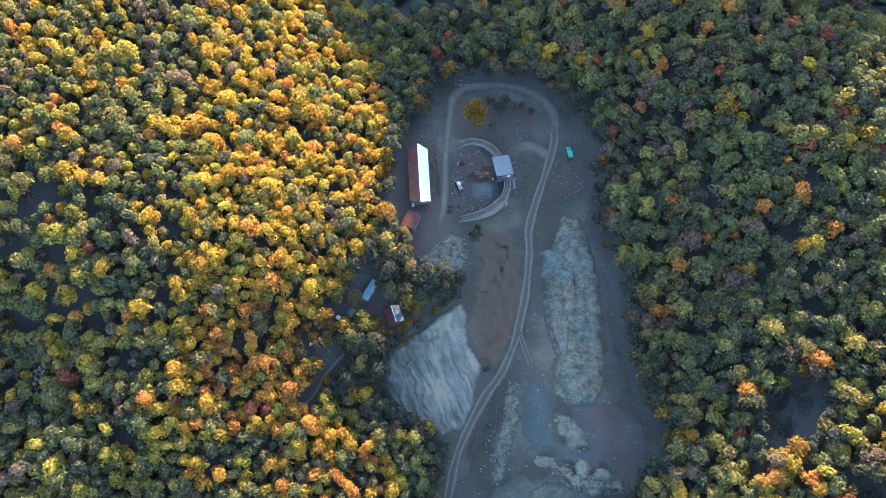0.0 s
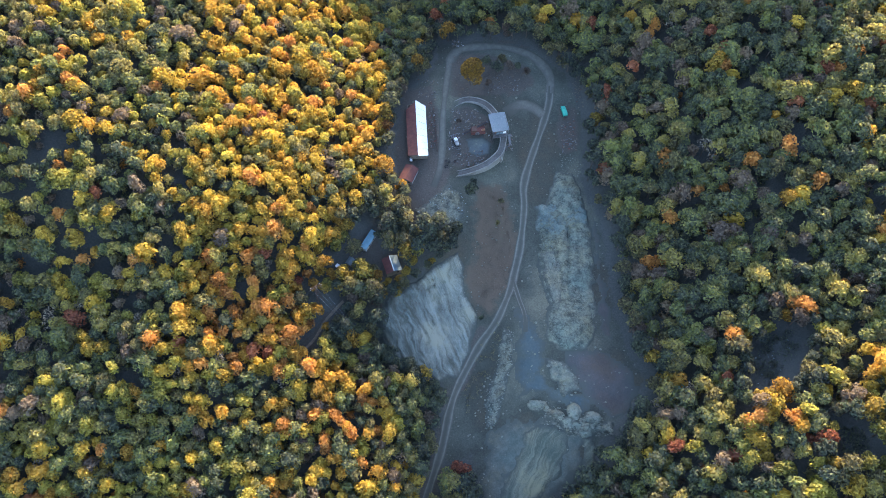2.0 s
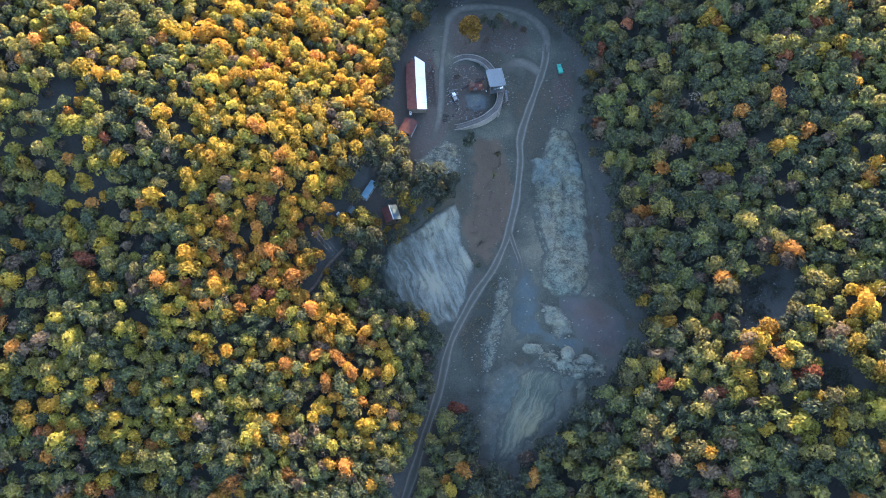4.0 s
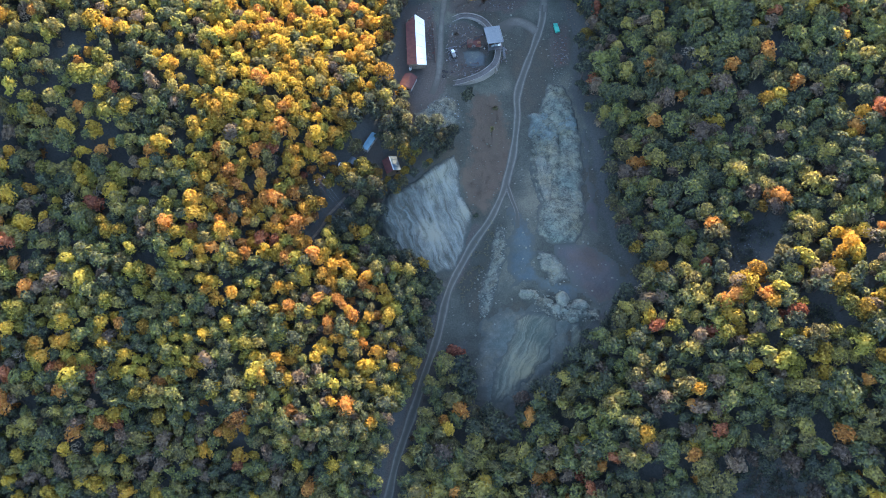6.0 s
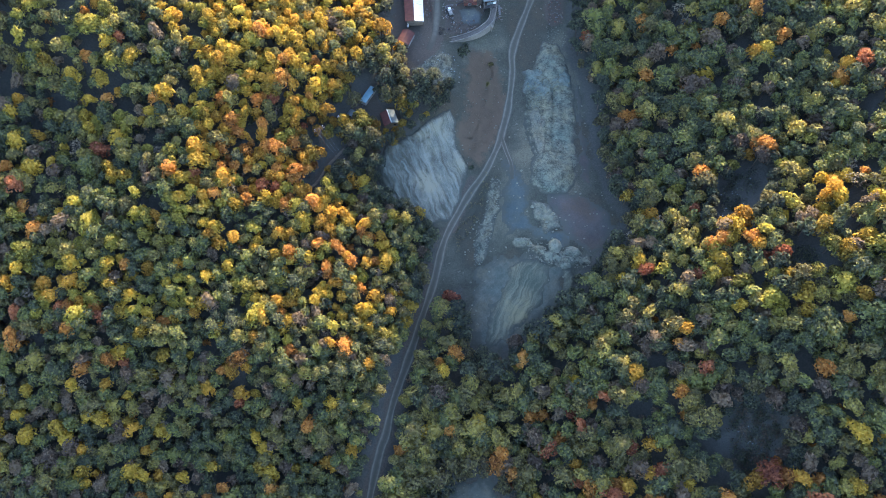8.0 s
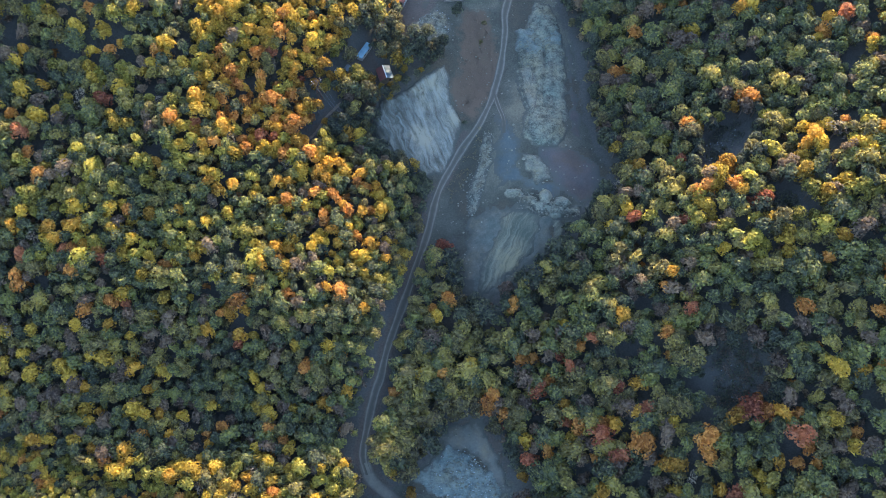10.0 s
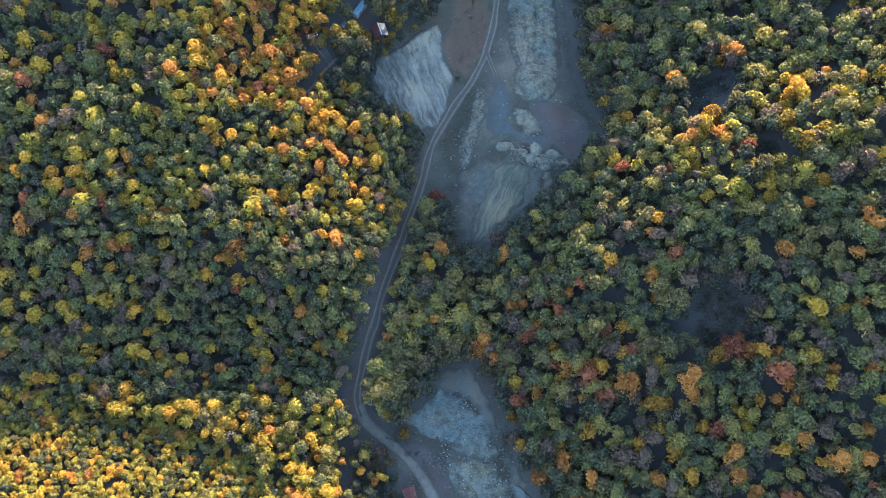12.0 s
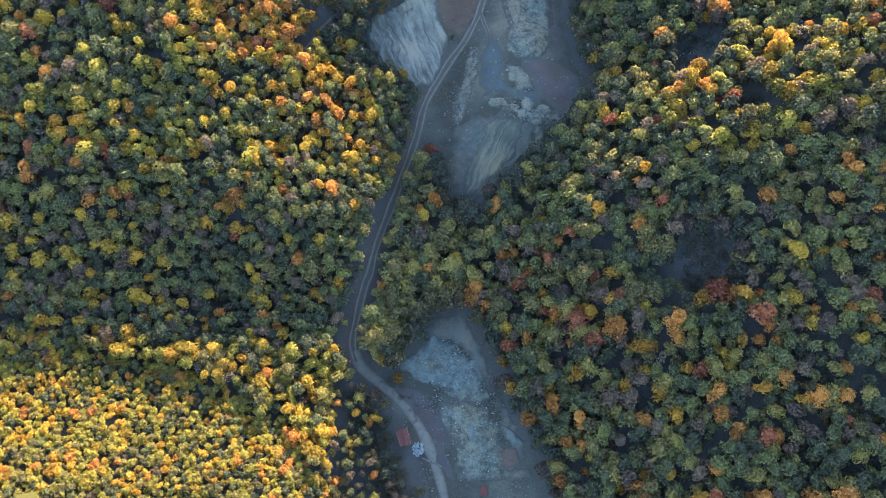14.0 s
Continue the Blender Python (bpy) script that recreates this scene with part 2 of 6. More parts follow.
def leaf_material(name, stops):
    """Leaves: colours spread leaf by leaf, with light through them."""
    m, nodes, links, b = material(name, 0.75)
    b.inputs["Specular IOR Level"].default_value = 0.15
    geo = nodes.new("ShaderNodeNewGeometry")
    tone = nodes.new("ShaderNodeAttribute")
    tone.attribute_name = "tone"
    info = nodes.new("ShaderNodeObjectInfo")
    place = nodes.new("ShaderNodeTexCoord").outputs["Object"]
    mix = math_node(nodes, links, "MULTIPLY", geo.outputs["Random Per Island"], 0.45)
    mix = math_node(nodes, links, "ADD", mix, math_node(nodes, links, "MULTIPLY", tone.outputs["Fac"], 0.4))
    mix = math_node(nodes, links, "ADD", mix, math_node(nodes, links, "MULTIPLY", info.outputs["Random"], 0.15))
    (p0, low), mid, (p1, high) = stops
    colour = ramp_node(nodes, links, mix, [(p0, tuple(0.6 * c for c in low)), mid, (p1, tuple(1.28 * c for c in high))])
    links.new(colour, b.inputs["Base Color"])
    thin = nodes.new("ShaderNodeBsdfTranslucent")
    links.new(mix_node(nodes, links, 1.0, colour, (1.1, 1.05, 0.82), "MULTIPLY"), thin.inputs[0])
    add = nodes.new("ShaderNodeMixShader")
    add.inputs[0].default_value = 0.55
    links.new(b.outputs[0], add.inputs[1])
    links.new(thin.outputs[0], add.inputs[2])
    links.new(add.outputs[0], nodes["Material Output"].inputs[0])
    return m


# extra blue in the leaf colours stands in for haze over the woods
LEAVES = {
    "green": [(0.1, (0.078, 0.096, 0.103)), (0.5, (0.131, 0.153, 0.104)), (0.9, (0.245, 0.255, 0.088))],
    "olive": [(0.1, (0.122, 0.118, 0.097)), (0.5, (0.216, 0.199, 0.102)), (0.9, (0.352, 0.305, 0.095))],
    # lime: greens of the sunlit stretches, with the warm light put into the colour
    "lime": [(0.1, (0.163, 0.16, 0.07)), (0.5, (0.291, 0.27, 0.078)), (0.9, (0.418, 0.365, 0.088))],
    "yellow": [(0.1, (0.24, 0.172, 0.059)), (0.5, (0.415, 0.3, 0.068)), (0.9, (0.55, 0.405, 0.081))],
    "gold": [(0.1, (0.265, 0.158, 0.054)), (0.5, (0.445, 0.272, 0.063)), (0.9, (0.56, 0.36, 0.077))],
    "orange": [(0.1, (0.285, 0.137, 0.063)), (0.5, (0.475, 0.235, 0.079)), (0.9, (0.57, 0.315, 0.096))],
    "red": [(0.1, (0.215, 0.085, 0.066)), (0.5, (0.34, 0.135, 0.084)), (0.9, (0.43, 0.19, 0.1))],
    "grey": [(0.1, (0.15, 0.13, 0.113)), (0.5, (0.225, 0.2, 0.168)), (0.9, (0.305, 0.275, 0.225))],
    "brown": [(0.1, (0.129, 0.104, 0.094)), (0.5, (0.19, 0.15, 0.122)), (0.9, (0.255, 0.197, 0.139))],
}
LEAF_MATERIALS = {k: leaf_material("leaves_" + k, v) for k, v in LEAVES.items()}
KINDS = list(LEAVES)
BARK = surface("bark", (0.05, 0.04, 0.03), (0.16, 0.13, 0.10), 1.2)
GROUND = ground_material()
ROCK = surface("grey_rock", (0.072, 0.076, 0.064), (0.205, 0.208, 0.16), 0.35, fine=2.5, relief=0.12)
RUST_ROOF = surface("rust_red_roof", (0.08, 0.03, 0.025), (0.17, 0.06, 0.047), 0.5, 0.75)
WHITE_ROOF = surface("white_sheet_roof", (0.72, 0.76, 0.78), (0.86, 0.88, 0.88), 0.3, 0.35)
GREY_ROOF = surface("grey_sheet_roof", (0.12, 0.152, 0.162), (0.18, 0.218, 0.228), 0.25, 0.5, 0.2)
BLUE_ROOF = surface("blue_grey_sheet_roof", (0.1, 0.15, 0.175), (0.17, 0.23, 0.255), 0.4, 0.6, 0.1)
PLASTER = surface("grey_plaster", (0.20, 0.195, 0.185), (0.36, 0.345, 0.32), 0.6)
DULL_SHEET = surface("weathered_grey_sheet", (0.07, 0.073, 0.073), (0.19, 0.195, 0.19), 0.9, 0.6)
TIMBER = surface("weathered_timber", (0.10, 0.08, 0.06), (0.24, 0.19, 0.14), 0.9)
CONCRETE = surface("stained_concrete", (0.15, 0.138, 0.12), (0.30, 0.28, 0.25), 0.4)
STEEL = surface("dark_steel", (0.08, 0.08, 0.085), (0.20, 0.20, 0.20), 0.8, 0.5, 0.6)
RUST = surface("rusted_steel", (0.07, 0.043, 0.036), (0.16, 0.092, 0.07), 1.2, 0.8, 0.3)
GREEN_PAINT = surface("green_paint", (0.015, 0.27, 0.19), (0.03, 0.37, 0.27), 1.0, 0.5)
WHITE_PAINT = surface("white_paint", (0.62, 0.62, 0.60), (0.82, 0.82, 0.80), 1.0, 0.5)
ORANGE_PAINT = surface("orange_paint", (0.18, 0.075, 0.04), (0.28, 0.12, 0.06), 1.0, 0.5)
RUBBER = surface("tyre_rubber", (0.015, 0.015, 0.015), (0.05, 0.05, 0.05), 1.5, 0.9)


def streaked(name, dark, light, angle, across, along, relief=0.2, blotch=0.06):
    """A washed slope: bands that run one way over the ground, with blotches."""
    m, nodes, links, b = material(name, 0.95)
    space = nodes.new("ShaderNodeTexCoord").outputs["Object"]
    turn = nodes.new("ShaderNodeMapping")
    turn.inputs["Rotation"].default_value = (0, 0, radians(angle))
    wander = nodes.new("ShaderNodeTexNoise")
    wander.inputs["Scale"].default_value, wander.inputs["Detail"].default_value = 0.09, 3
    links.new(space, wander.inputs["Vector"])
    shift = nodes.new("ShaderNodeVectorMath")
    shift.operation = "MULTIPLY_ADD"
    links.new(wander.outputs["Color"], shift.inputs[0])
    shift.inputs[1].default_value = (9, 9, 0)
    links.new(space, shift.inputs[2])
    links.new(shift.outputs[0], turn.inputs["Vector"])
    draw = nodes.new("ShaderNodeMapping")
    draw.inputs["Scale"].default_value = (across, along, along)
    links.new(turn.outputs[0], draw.inputs["Vector"])
    band = noise_node(nodes, links, 1.0, 5, 0.6, draw.outputs[0])
    stain = noise_node(nodes, links, blotch, 4, 0.6, space)
    grain = noise_node(nodes, links, 2.2, 5, 0.7, space)
    both = math_node(nodes, links, "ADD", math_node(nodes, links, "MULTIPLY", band, 0.4), math_node(nodes, links, "MULTIPLY", stain, 0.38))
    both = math_node(nodes, links, "ADD", both, math_node(nodes, links, "MULTIPLY", grain, 0.22))
    mid = tuple(0.5 * (p + q) for p, q in zip(dark, light))
    colour = ramp_node(nodes, links, both, [(0.42, dark), (0.5, mid), (0.57, light)])
    colour = wander_hue(nodes, links, colour, space, 0.06)
    links.new(into_ground(nodes, links, colour, space), b.inputs["Base Color"])
    bump(nodes, links, b, band, 0.7, relief)
    return m


def road_material():
    """Packed dust: pale wheel tracks, a darker crown and verges."""
    m, nodes, links, b = material("packed_dust", 0.95)
    space = nodes.new("ShaderNodeTexCoord").outputs["Object"]
    worn = nodes.new("ShaderNodeAttribute")
    worn.attribute_name = "worn"
    rag = noise_node(nodes, links, 0.5, 6, 0.7, space)
    grain = noise_node(nodes, links, 2.5, 5, 0.7, space)
    t = math_node(nodes, links, "ADD", worn.outputs["Fac"], math_node(nodes, links, "MULTIPLY", math_node(nodes, links, "SUBTRACT", rag, 0.5), 1.1))
    t = math_node(nodes, links, "ADD", t, math_node(nodes, links, "MULTIPLY", math_node(nodes, links, "SUBTRACT", grain, 0.5), 0.35))
    links.new(ramp_node(nodes, links, t, [(0.1, (0.072, 0.072, 0.059)), (0.5, (0.098, 0.096, 0.079)), (1.0, (0.159, 0.156, 0.126))]), b.inputs["Base Color"])
    bump(nodes, links, b, grain, 0.5, 0.08)
    return m


TRACK = road_material()
CLAY = streaked("pale_eroded_clay", (0.07, 0.068, 0.052), (0.213, 0.228, 0.196), -25, 0.6, 0.05, 0.4, 0.06)
TONGUE = streaked("pale_green_scree", (0.064, 0.07, 0.054), (0.159, 0.16, 0.117), 27, 0.9, 0.05, 0.3)
SCREE = surface("dark_slate_scree", (0.061, 0.068, 0.057), (0.119, 0.124, 0.101), 0.4, fine=1.8, relief=0.3, patch=True)
SPOIL = surface("pale_green_broken_rock", (0.051, 0.058, 0.049), (0.184, 0.197, 0.147), 0.3, fine=1.3, relief=0.4, low=0.4, high=0.6, patch=True, cracks=0.3)
OCHRE_ROCK = surface("ochre_grey_rock", (0.082, 0.086, 0.073), (0.222, 0.232, 0.178), 0.3, fine=1.8, relief=0.3, patch=True, cracks=0.5)
BLUE_GRIT = surface("blue_grey_grit", (0.066, 0.086, 0.079), (0.167, 0.197, 0.172), 0.3, fine=1.6, relief=0.3, low=0.38, high=0.62, patch=True)
WET_MUD = surface("dark_wet_silt", (0.053, 0.065, 0.068), (0.106, 0.124, 0.121), 0.25, 0.55, fine=1.5, relief=0.03, patch=True)
EARTH = surface("brown_grey_earth", (0.052, 0.047, 0.044), (0.092, 0.082, 0.076), 0.1, fine=1.5, relief=0.1, patch=True)
HEAP_ROCK = surface("heaped_grey_rock", (0.051, 0.054, 0.045), (0.205, 0.208, 0.158), 0.4, fine=1.5, relief=0.35, low=0.4, high=0.6, patch=True, cracks=0.55)
HEAP_STONE = surface("grey_green_stone", (0.061, 0.069, 0.057), (0.174, 0.186, 0.141), 0.6)
OCHRE_STONE = surface("ochre_grey_stone", (0.106, 0.114, 0.094), (0.232, 0.243, 0.189), 0.5, fine=2.0, relief=0.1)
SILT = surface("slate_blue_silt", (0.046, 0.062, 0.064), (0.082, 0.104, 0.102), 0.12, fine=1.2, relief=0.06, patch=True)
TAN_SILT = surface("tan_grey_silt", (0.085, 0.088, 0.074), (0.135, 0.136, 0.112), 0.12, fine=1.2, relief=0.06, patch=True)
RUST_EARTH = surface("rust_brown_earth", (0.085, 0.06, 0.048), (0.15, 0.105, 0.08), 0.25, fine=1.4, relief=0.15, patch=True)
TEAL_ROOF = surface("teal_blue_sheet_roof", (0.10, 0.21, 0.26), (0.17, 0.31, 0.36), 0.4, 0.45, 0.1)
RAMP_EARTH = surface("ramp_earth", (0.07, 0.064, 0.056), (0.135, 0.124, 0.11), 0.3, fine=1.5, relief=0.08)
PALE_STONE = surface("pale_broken_stone", (0.145, 0.178, 0.184), (0.318, 0.373, 0.367), 0.9)
GLASS, _n, _l, _b = material("dark_window_glass", 0.08)
_b.inputs["Base Color"].default_value, _b.inputs["Specular IOR Level"].default_value = (0.03, 0.035, 0.04, 1), 0.6


# ---- building blocks ----
def mesh_object(name, verts, faces, mat, parent=None, smooth=False):
    me = bpy.data.meshes.new(name)
    me.from_pydata([tuple(map(float, v)) for v in verts], [], [tuple(map(int, f)) for f in faces])
    me.materials.append(mat)
    if smooth:
        me.shade_smooth()
    ob = new(name, me)
    ob.parent = parent
    return ob


def part(name, bm, mat, parent, label=""):
    me = bpy.data.meshes.new(name)
    bm.to_mesh(me)
    bm.free()
    me.materials.append(mat)
    ob = new(name, me)
    ob.parent = parent
    return tagged(ob, label) if label else ob


def slab(size, at=(0, 0, 0), turn=(0, 0, 0), bevel=0.0):
    """A block with its centre at a place, turned by degrees."""
    bm = bmesh.new()
    bmesh.ops.create_cube(bm, size=1, matrix=pose(*at, *turn) @ Matrix.Diagonal((*size, 1)))
    if bevel:
        bmesh.ops.bevel(bm, geom=bm.edges[:], offset=bevel, segments=1, affect="EDGES")
    return bm


def tube(r1, r2, a, b, sides=8):
    bm = bmesh.new()
    a, b = Vector(a), Vector(b)
    d = b - a
    m = Matrix.Translation((a + b) / 2) @ d.to_track_quat("Z", "Y").to_matrix().to_4x4()
    bmesh.ops.create_cone(bm, cap_ends=True, segments=sides, radius1=r1, radius2=r2, depth=d.length, matrix=m)
    return bm


def base(name, x, y, turn=0, z=None):
    ob = new(name)
    ob.matrix_basis = pose(x, y, h1(x, y) if z is None else z, 0, 0, turn)
    return ob


# ---- ground ----
def build_ground():
    def axis(lo, hi, step):
        far = [30 * 1.35**k for k in range(1, 15)]
        return np.array([lo - f for f in reversed(far)] + list(np.arange(lo, hi + 0.1, step)) + [hi + f for f in far])
    xs, ys = axis(-240, 240, 2.0), axis(-160, 330, 2.0)
    gx, gy = np.meshgrid(xs, ys)
    gz = height(gx, gy) + 0.35 * wave(gx, gy, 6.0)
    n, k = len(ys), len(xs)
    idx = np.arange(n * k).reshape(n, k)
    faces = np.stack([idx[:-1, :-1], idx[:-1, 1:], idx[1:, 1:], idx[1:, :-1]], -1).reshape(-1, 4)
    me = bpy.data.meshes.new("ground")
    me.from_pydata(np.stack([gx, gy, gz], -1).reshape(-1, 3).tolist(), [], faces.tolist())
    me.materials.append(GROUND)
    me.shade_smooth()
    fx, fy = gx.ravel(), gy.ravel()
    q = np.maximum(inside(QUARRY, fx, fy), inside(LOWER_PIT, fx, fy))
    layers = {
        "gravel": 0.5 + q / 7,
        "dirt": 0.5 + np.maximum.reduce([inside([(10, -45.1), (15, -36.9), (24.1, -36.2), (31.1, -45.4), (36.1, -59.6), (30.1, -51.4), (22.1, -45.2)], fx, fy),
                                         inside(YARD, fx, fy), np.where(q > -1, -9, 1.2 - road_gap(fx, fy)), inside([(3, 209.4), (19.8, 212.2), (38, 206.7), (43.2, 196.8), (34, 189.1), (23.8, 188.6), (3.9, 183.8)], fx, fy) - 1, inside([(3.9, 179.9), (11.8, 182.4), (20.8, 177.9), (23.8, 166.5), (21.8, 156.8), (11.9, 151.4), (3, 150.5)], fx, fy) - 1,
                                         inside([(50.5, 187.7), (60.5, 187.6), (61.7, 167.9), (54.8, 160.3), (49.6, 168.1)], fx, fy) - 1, inside([(1.9, 61.9), (14.1, 89.7), (24.2, 89.1), (14.2, 68.7), (7, 54.1)], fx, fy) - 2,
                                         inside([(-18.7, 155.2), (-15.6, 187.4), (-3.9, 191), (3.9, 147.3), (-5.8, 123.4), (-13.7, 127.1)], fx, fy)]) / 5,
        "grass": 0.5 + inside([(15.4, 145.9), (26, 145.1), (32.5, 124.3), (29, 108.4), (22.2, 94.3), (16.1, 92.4), (11.5, 100.5), (11, 108.7), (14.5, 115), (14.4, 129.1)], fx, fy) / 10,
    }
    for name, v in layers.items():
        me.attributes.new(name, "FLOAT", "POINT").data.foreach_set("value", np.clip(v, 0, 1).astype(np.float32))
    return tagged(new("ground", me), "leaf-littered valley floor and hillsides with grey quarry ground", "ground", kind="structure")


def ribbon(name, width, line, mat, lift=0.12, label=""):
    """A road laid on the ground, with two worn wheel tracks."""
    d = np.gradient(line, axis=0)
    d /= np.linalg.norm(d, axis=1)[:, None]
    across = np.stack([d[:, 1], -d[:, 0]], 1)
    steps = np.array([-0.5, -0.38, -0.28, -0.16, 0, 0.16, 0.28, 0.38, 0.5])
    sink = np.array([-0.35, 0.0, -0.05, 0.0, 0.05, 0.0, -0.05, 0.0, -0.35])
    verts, faces = [], []
    for i, (p, a) in enumerate(zip(line, across)):
        w = width * (1 + 0.12 * math.sin(i * 0.21) + 0.08 * math.sin(i * 0.53))
        for s, dz in zip(steps, sink):
            x, y = p + a * s * w
            verts.append((x, y, h1(x, y) + 0.35 * float(wave(x, y, 6.0)) + lift + dz))
    k = len(steps)
    for i in range(len(line) - 1):
        for j in range(k - 1):
            a = i * k + j
            faces.append((a, a + 1, a + k + 1, a + k))
    ob = mesh_object(name, verts, faces, mat, smooth=True)
    profile = [-0.25, 0.25, 1.0, 0.4, -0.05, 0.4, 1.0, 0.25, -0.25] if name in ("quarry_road", "side_track") else [0.0, 0.4, 0.75, 0.85, 0.9, 0.85, 0.75, 0.4, 0.0] if name == "lower_road" else [-0.2, 0.15, 0.45, 0.6, 0.65, 0.6, 0.45, 0.15, -0.2]
    # dead ends fade into the ground
    run = np.arange(len(line)) * 1.2
    fade = np.clip((run[-1] - run) / 9.0, 0, 1) if name in ("yard_road", "side_track", "branch_road") else np.ones(len(line))
    tone = (np.array(profile, np.float32)[None, :] * fade[:, None] - 0.25 * (1 - fade[:, None])).astype(np.float32).ravel()
    ob.data.attributes.new("worn", "FLOAT", "POINT").data.foreach_set("value", tone)
    return tagged(ob, label, "road", kind="structure")


ground = build_ground()
for name, (width, line) in ROAD_LINES.items():
    if name == "woodland_path":
        ribbon(name, width, line, TIMBER, label="narrow brown earth footpath through the woods")
    else:
        ribbon(name, width, line, TRACK, label="pale dusty dirt road with two worn wheel tracks")


# ---- trees ----
def crown_core(rng, lobes, radius, tall):
    """The closed mass of twigs and inner leaves: a rounded block pressed out to the lobes, open below."""
    centre = np.array([0, 0, tall - radius * 0.95])
    n, verts, faces, key = 3, [], [], {}
    for axis, sign in ((2, 1), (0, 1), (0, -1), (1, 1), (1, -1)):
        for i in range(n + 1):
            for j in range(n + 1):
                p = np.zeros(3)
                p[axis], p[(axis + 1) % 3], p[(axis + 2) % 3] = sign, sign * (2 * i / n - 1), 2 * j / n - 1
                key[(axis, sign, i, j)] = tuple(p.round(3))
    index = {p: k for k, p in enumerate(dict.fromkeys(key.values()))}
    for p in index:
        d = np.array(p) / np.linalg.norm(p)
        far = radius * 0.45
        for l in lobes:
            o = np.array(l[:3]) - centre
            along, off = o @ d, o @ o - (o @ d) ** 2
            if off < l[3] ** 2:
                far = max(far, along + math.sqrt(l[3] ** 2 - off))
        verts.append(centre + d * far * rng.uniform(0.5, 0.74))
    for axis, sign in ((2, 1), (0, 1), (0, -1), (1, 1), (1, -1)):
        for i in range(n):
            for j in range(n):
                a, b, c, d = [index[key[(axis, sign, i + di, j + dj)]] for di, dj in ((0, 0), (1, 0), (1, 1), (0, 1))]
                faces += [(a, b, c), (a, c, d)]
    return verts, faces


def tree_shape(rng, radius, tall, leaves, bare=False):
    """Trunk and crown arrays of one broadleaved tree: clumps of small leaf sprays over a closed inner crown, on forking limbs."""
    lobes = []
    n = int(rng.integers(8, 12))
    for k in range(n):
        a, u = rng.uniform(0, 2 * math.pi), math.sqrt(rng.uniform(0.08, 1.0))
        r = radius * rng.uniform(0.27, 0.45)
        lobes.append((math.cos(a) * u * radius * 0.74, math.sin(a) * u * radius * 0.74, tall - r * 1.05 - (u**2) * radius * 0.8 - rng.uniform(0, 0.1) * tall, r))
    lobes.append((0, 0, tall - radius * 0.5, radius * 0.5))
    verts, faces = ([], []) if bare else crown_core(rng, lobes, radius, tall)
    weights = np.array([l[3] ** 2 for l in lobes])
    want = len(faces) + leaves
    while len(faces) < want:
        i = int(rng.choice(len(lobes), p=weights / weights.sum()))
        cx, cy, cz, r = lobes[i]
        d = rng.normal(size=3)
        d[2] = d[2] * 0.8 + 0.45
        d /= np.linalg.norm(d)
        c = np.array([cx, cy, cz]) + d * r * rng.uniform(0.82, 1.16)
        # no sprays deep inside the crown
        if any(k != i and (c[0] - l[0]) ** 2 + (c[1] - l[1]) ** 2 + (c[2] - l[2]) ** 2 < (0.78 * l[3]) ** 2 for k, l in enumerate(lobes)):
            continue
        nrm = d + rng.normal(size=3) * 0.8
        nrm /= np.linalg.norm(nrm)
        t = np.cross(nrm, rng.normal(size=3))
        t /= np.linalg.norm(t)
        b = np.cross(nrm, t)
        s, e = rng.uniform(0.34, 0.62), rng.uniform(0.28, 0.52)
        if bare:
            s, e = s * 1.2, e * 0.25
        o = len(verts)
        verts += [c + t * s, c - t * s * 0.6 + b * e + nrm * 0.14, c - t * s * rng.uniform(0.4, 0.8) - b * e]
        faces.append((o, o + 1, o + 2))
    tv, tf = [], []

    def limb(p, q, r1, r2):
        p, q = np.array(p, float), np.array(q, float)
        o = len(tv)
        for c, r in ((p, r1), (q, r2)):
            for k in range(4):
                tv.append(c + (math.cos(k * math.pi / 2) * r, math.sin(k * math.pi / 2) * r, 0))
        for k in range(4):
            tf.extend([(o + k, o + (k + 1) % 4, o + 4 + (k + 1) % 4), (o + k, o + 4 + (k + 1) % 4, o + 4 + k)])

    fork = tall * 0.45
    limb((0, 0, -0.6), (0.1, 0, fork), radius * 0.065, radius * 0.045)
    for l in lobes[:7] if bare else lobes[:5]:
        limb((0.1, 0, fork * 0.9), l[:3], radius * 0.035, radius * 0.012)
    return (np.array(tv), np.array(tf)), (np.array(verts), np.array(faces))


RNG = np.random.default_rng(7)
SHAPES = [tree_shape(RNG, r, h, n) for r, h, n in ((2.2, 7.2, 170), (2.6, 8.3, 220), (2.9, 8.8, 265), (3.2, 9.3, 310), (3.5, 9.8, 360), (3.9, 10.5, 420), (2.8, 9.6, 250), (3.3, 8.6, 325))]
BARE_SHAPES = [tree_shape(RNG, r, h, 150, bare=True) for r, h in ((2.6, 7.5), (3.0, 8.5))]
YOUNG_SHAPES = [tree_shape(RNG, r, h, n) for r, h, n in ((1.9, 5.6, 125), (2.2, 6.0, 160), (2.4, 6.3, 185), (2.1, 6.1, 145), (2.8, 6.7, 240))]
SHRUB_SHAPES = [tree_shape(RNG, r, h, n) for r, h, n in ((1.8, 3.4, 52), (2.1, 4.2, 58), (1.6, 3.0, 46))]
BIG_TREE = tree_shape(np.random.default_rng(3), 5.0, 13.0, 1500)


